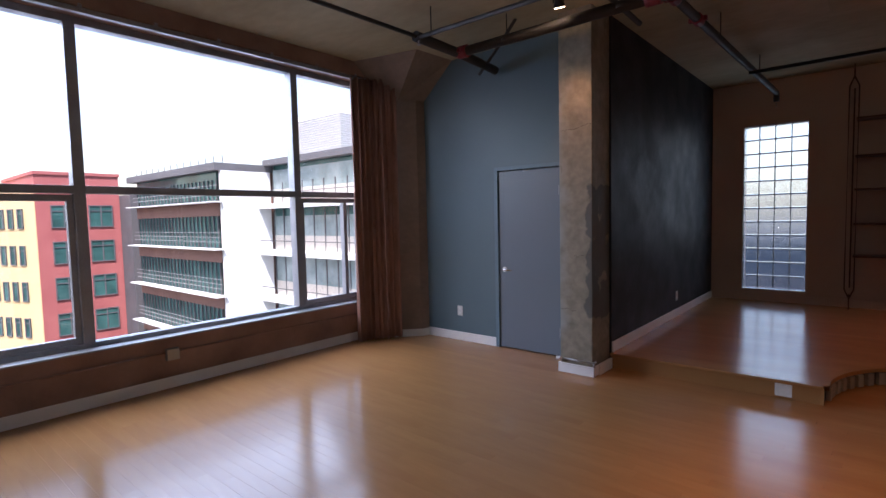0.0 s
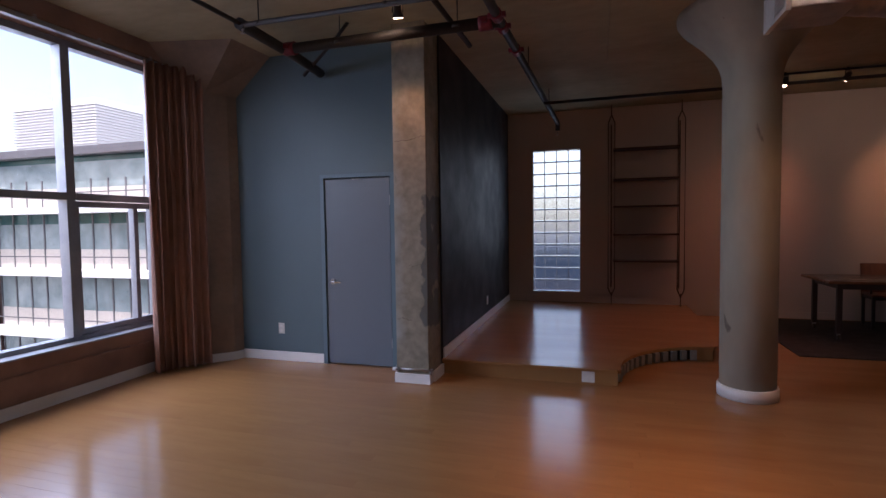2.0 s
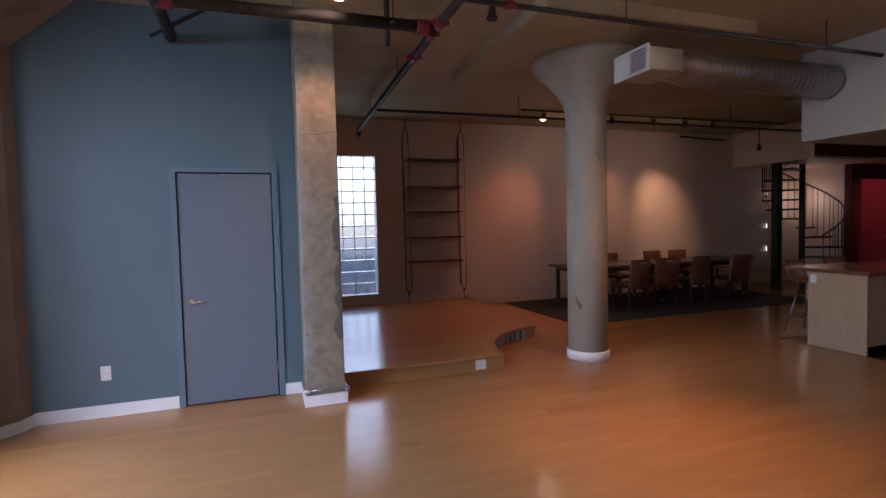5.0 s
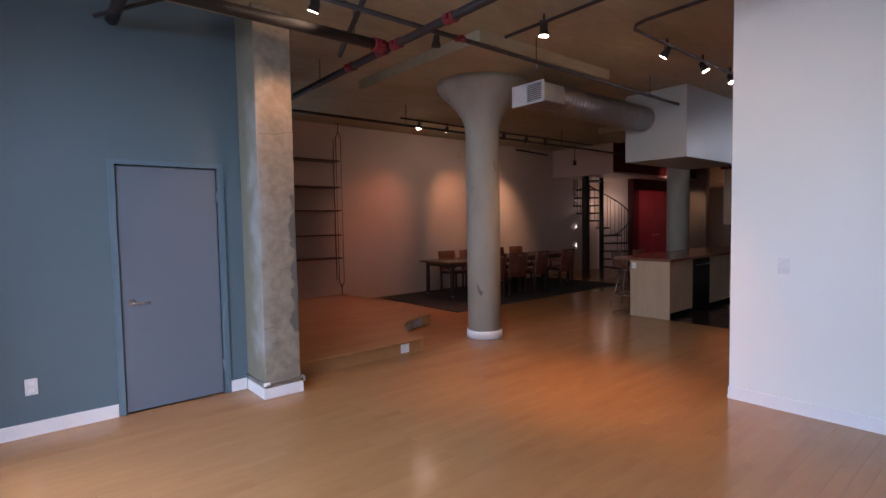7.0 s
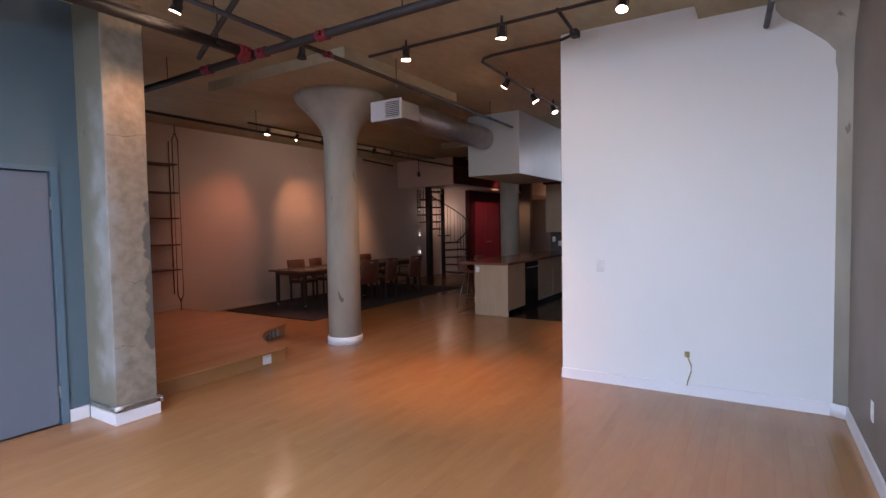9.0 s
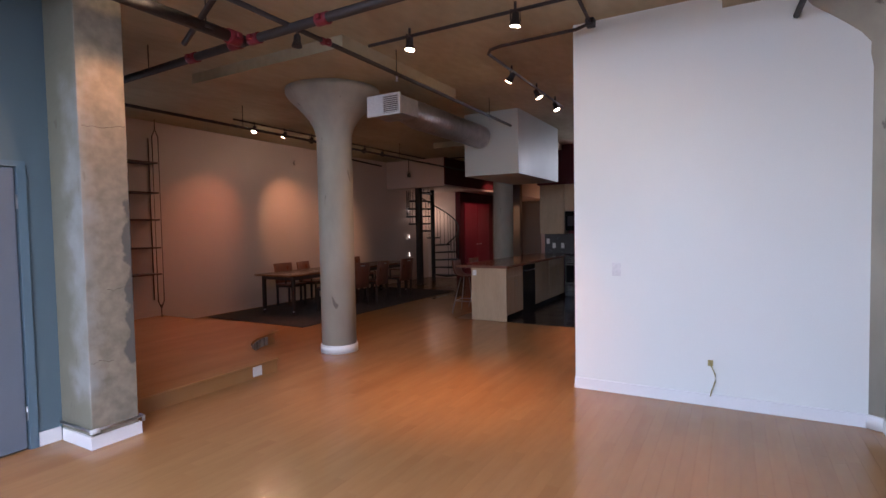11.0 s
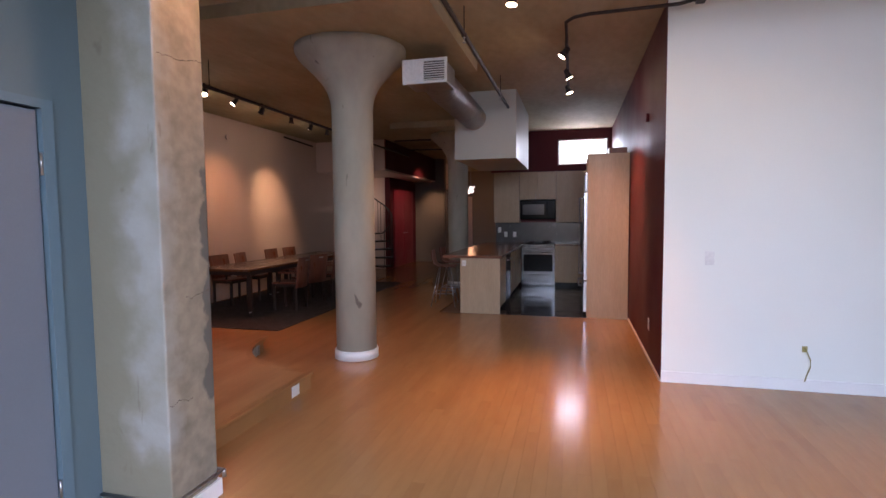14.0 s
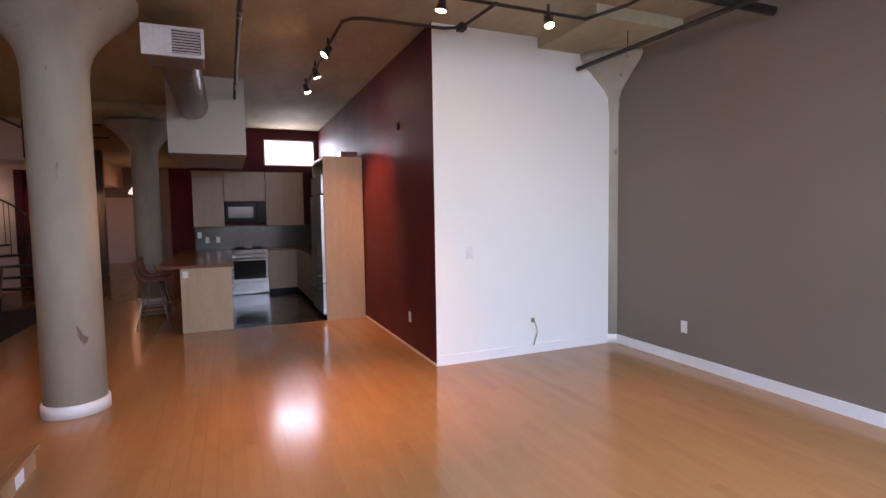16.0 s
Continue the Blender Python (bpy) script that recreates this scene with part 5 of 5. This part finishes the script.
gt = building("narrow dark grey stair tower between two buildings", (-57, 18.9, -14))
part("wall", boxes((-4, 0, 0.02, 2.2, 0, 18.4)), M_BGREY, gt, "dark grey wall")
nb = building("blue-grey building behind the glass blocks", (-1, 16, -14))
part("wall", boxes((-8, 8, 0, 6, 0, 14.7)), M_BBLUE, nb, "blue-grey wall")
for k in range(3):
    part("band", boxes((-8, 8, -0.1, 0, 12.0 + 0.7 * k, 12.1 + 0.7 * k)), M_BGREY, nb, "grey band")

# ---- maple planks, last ----
rng = random.Random(11)
PW, T, G = 0.083, 0.012, 0.0005
def plank_mesh(l):
    me = bpy.data.meshes.new("plank")
    bm = boxes((0, l, 0, PW - G, -T, 0))
    bm.to_mesh(me)
    bm.free()
    me.materials.append(M_PLANK)
    return me
LENS = [0.6, 0.8, 1.0, 1.2, 1.4, 1.6]
PM = {l: plank_mesh(l - G) for l in LENS}
verts, faces = [], []
def joined(x0, x1, x0b, x1b, y0, y1, z1, z0):
    n = len(verts)
    verts.extend([(x0, y0, z0), (x1, y0, z0), (x1b, y1, z0), (x0b, y1, z0), (x0, y0, z1), (x1, y0, z1), (x1b, y1, z1), (x0b, y1, z1)])
    faces.extend([(n + 4, n + 5, n + 6, n + 7), (n, n + 1, n + 5, n + 4), (n + 1, n + 2, n + 6, n + 5), (n + 2, n + 3, n + 7, n + 6), (n + 3, n, n + 4, n + 7)])
def flush(name, label, parent=None):
    me = bpy.data.meshes.new(name)
    me.from_pydata(verts, [], faces)
    me.materials.append(M_FLOOR)
    o = new(name, me)
    if parent:
        o.parent = parent
    tagged(o, label, kind="stuff")
    verts.clear()
    faces.clear()
    return o
y, cnt = -0.53, 0
while y < 9.2:
    x = -4.87 - rng.uniform(0, 0.6)
    while x < 17:
        l = rng.choice(LENS)
        a, b2 = x, x + l
        x = b2
        ym = y + PW / 2
        if 4.80 < ym < 8.7 and b2 < 0.0 and a > -5.5:
            if b2 < -0.3:
                continue
        if a < -4.87:
            a = -4.87
        if 1.72 < ym < 4.5 and b2 > 3.45:
            if a >= 3.45 and b2 <= 7.3:
                continue
            if a < 3.45:
                b2 = 3.45
        if a < -0.7 and ym < 4.25 and abs((b2 - a) - l) < 1e-6 and cnt < 290:
            o = new("plank", PM[l])
            o.parent, o.location = floor, (a, y, 0)
            cnt += 1
        else:
            joined(a, b2 - G, a, b2 - G, y, y + PW - G, 0, -T)
    y += PW
flush("plank_field", "maple strip flooring", floor)
def edge_x(y):
    d = y - COL[1]
    if d >= 1.094:
        return 0.95
    if d < 0.0:
        return -0.25
    return COL[0] - math.sqrt(max(1.1 ** 2 - d * d, 0))
y = 4.76
while y < 8.73:
    x = -1.885 - rng.uniform(0, 0.6)
    y2 = min(y + PW - G, 8.735)
    while True:
        l = rng.choice(LENS)
        e0, e1 = edge_x(y), edge_x(y2)
        a, b2 = max(x, -1.885), x + l
        x = b2
        if a >= min(e0, e1) - 0.02:
            break
        if b2 > a:
            joined(a, min(b2 - G, e0), a, min(b2 - G, e1), y, y2, PLAT + 0.002, PLAT - 0.004)
    y += PW
flush("platform_planks", "maple strip flooring of the raised platform")
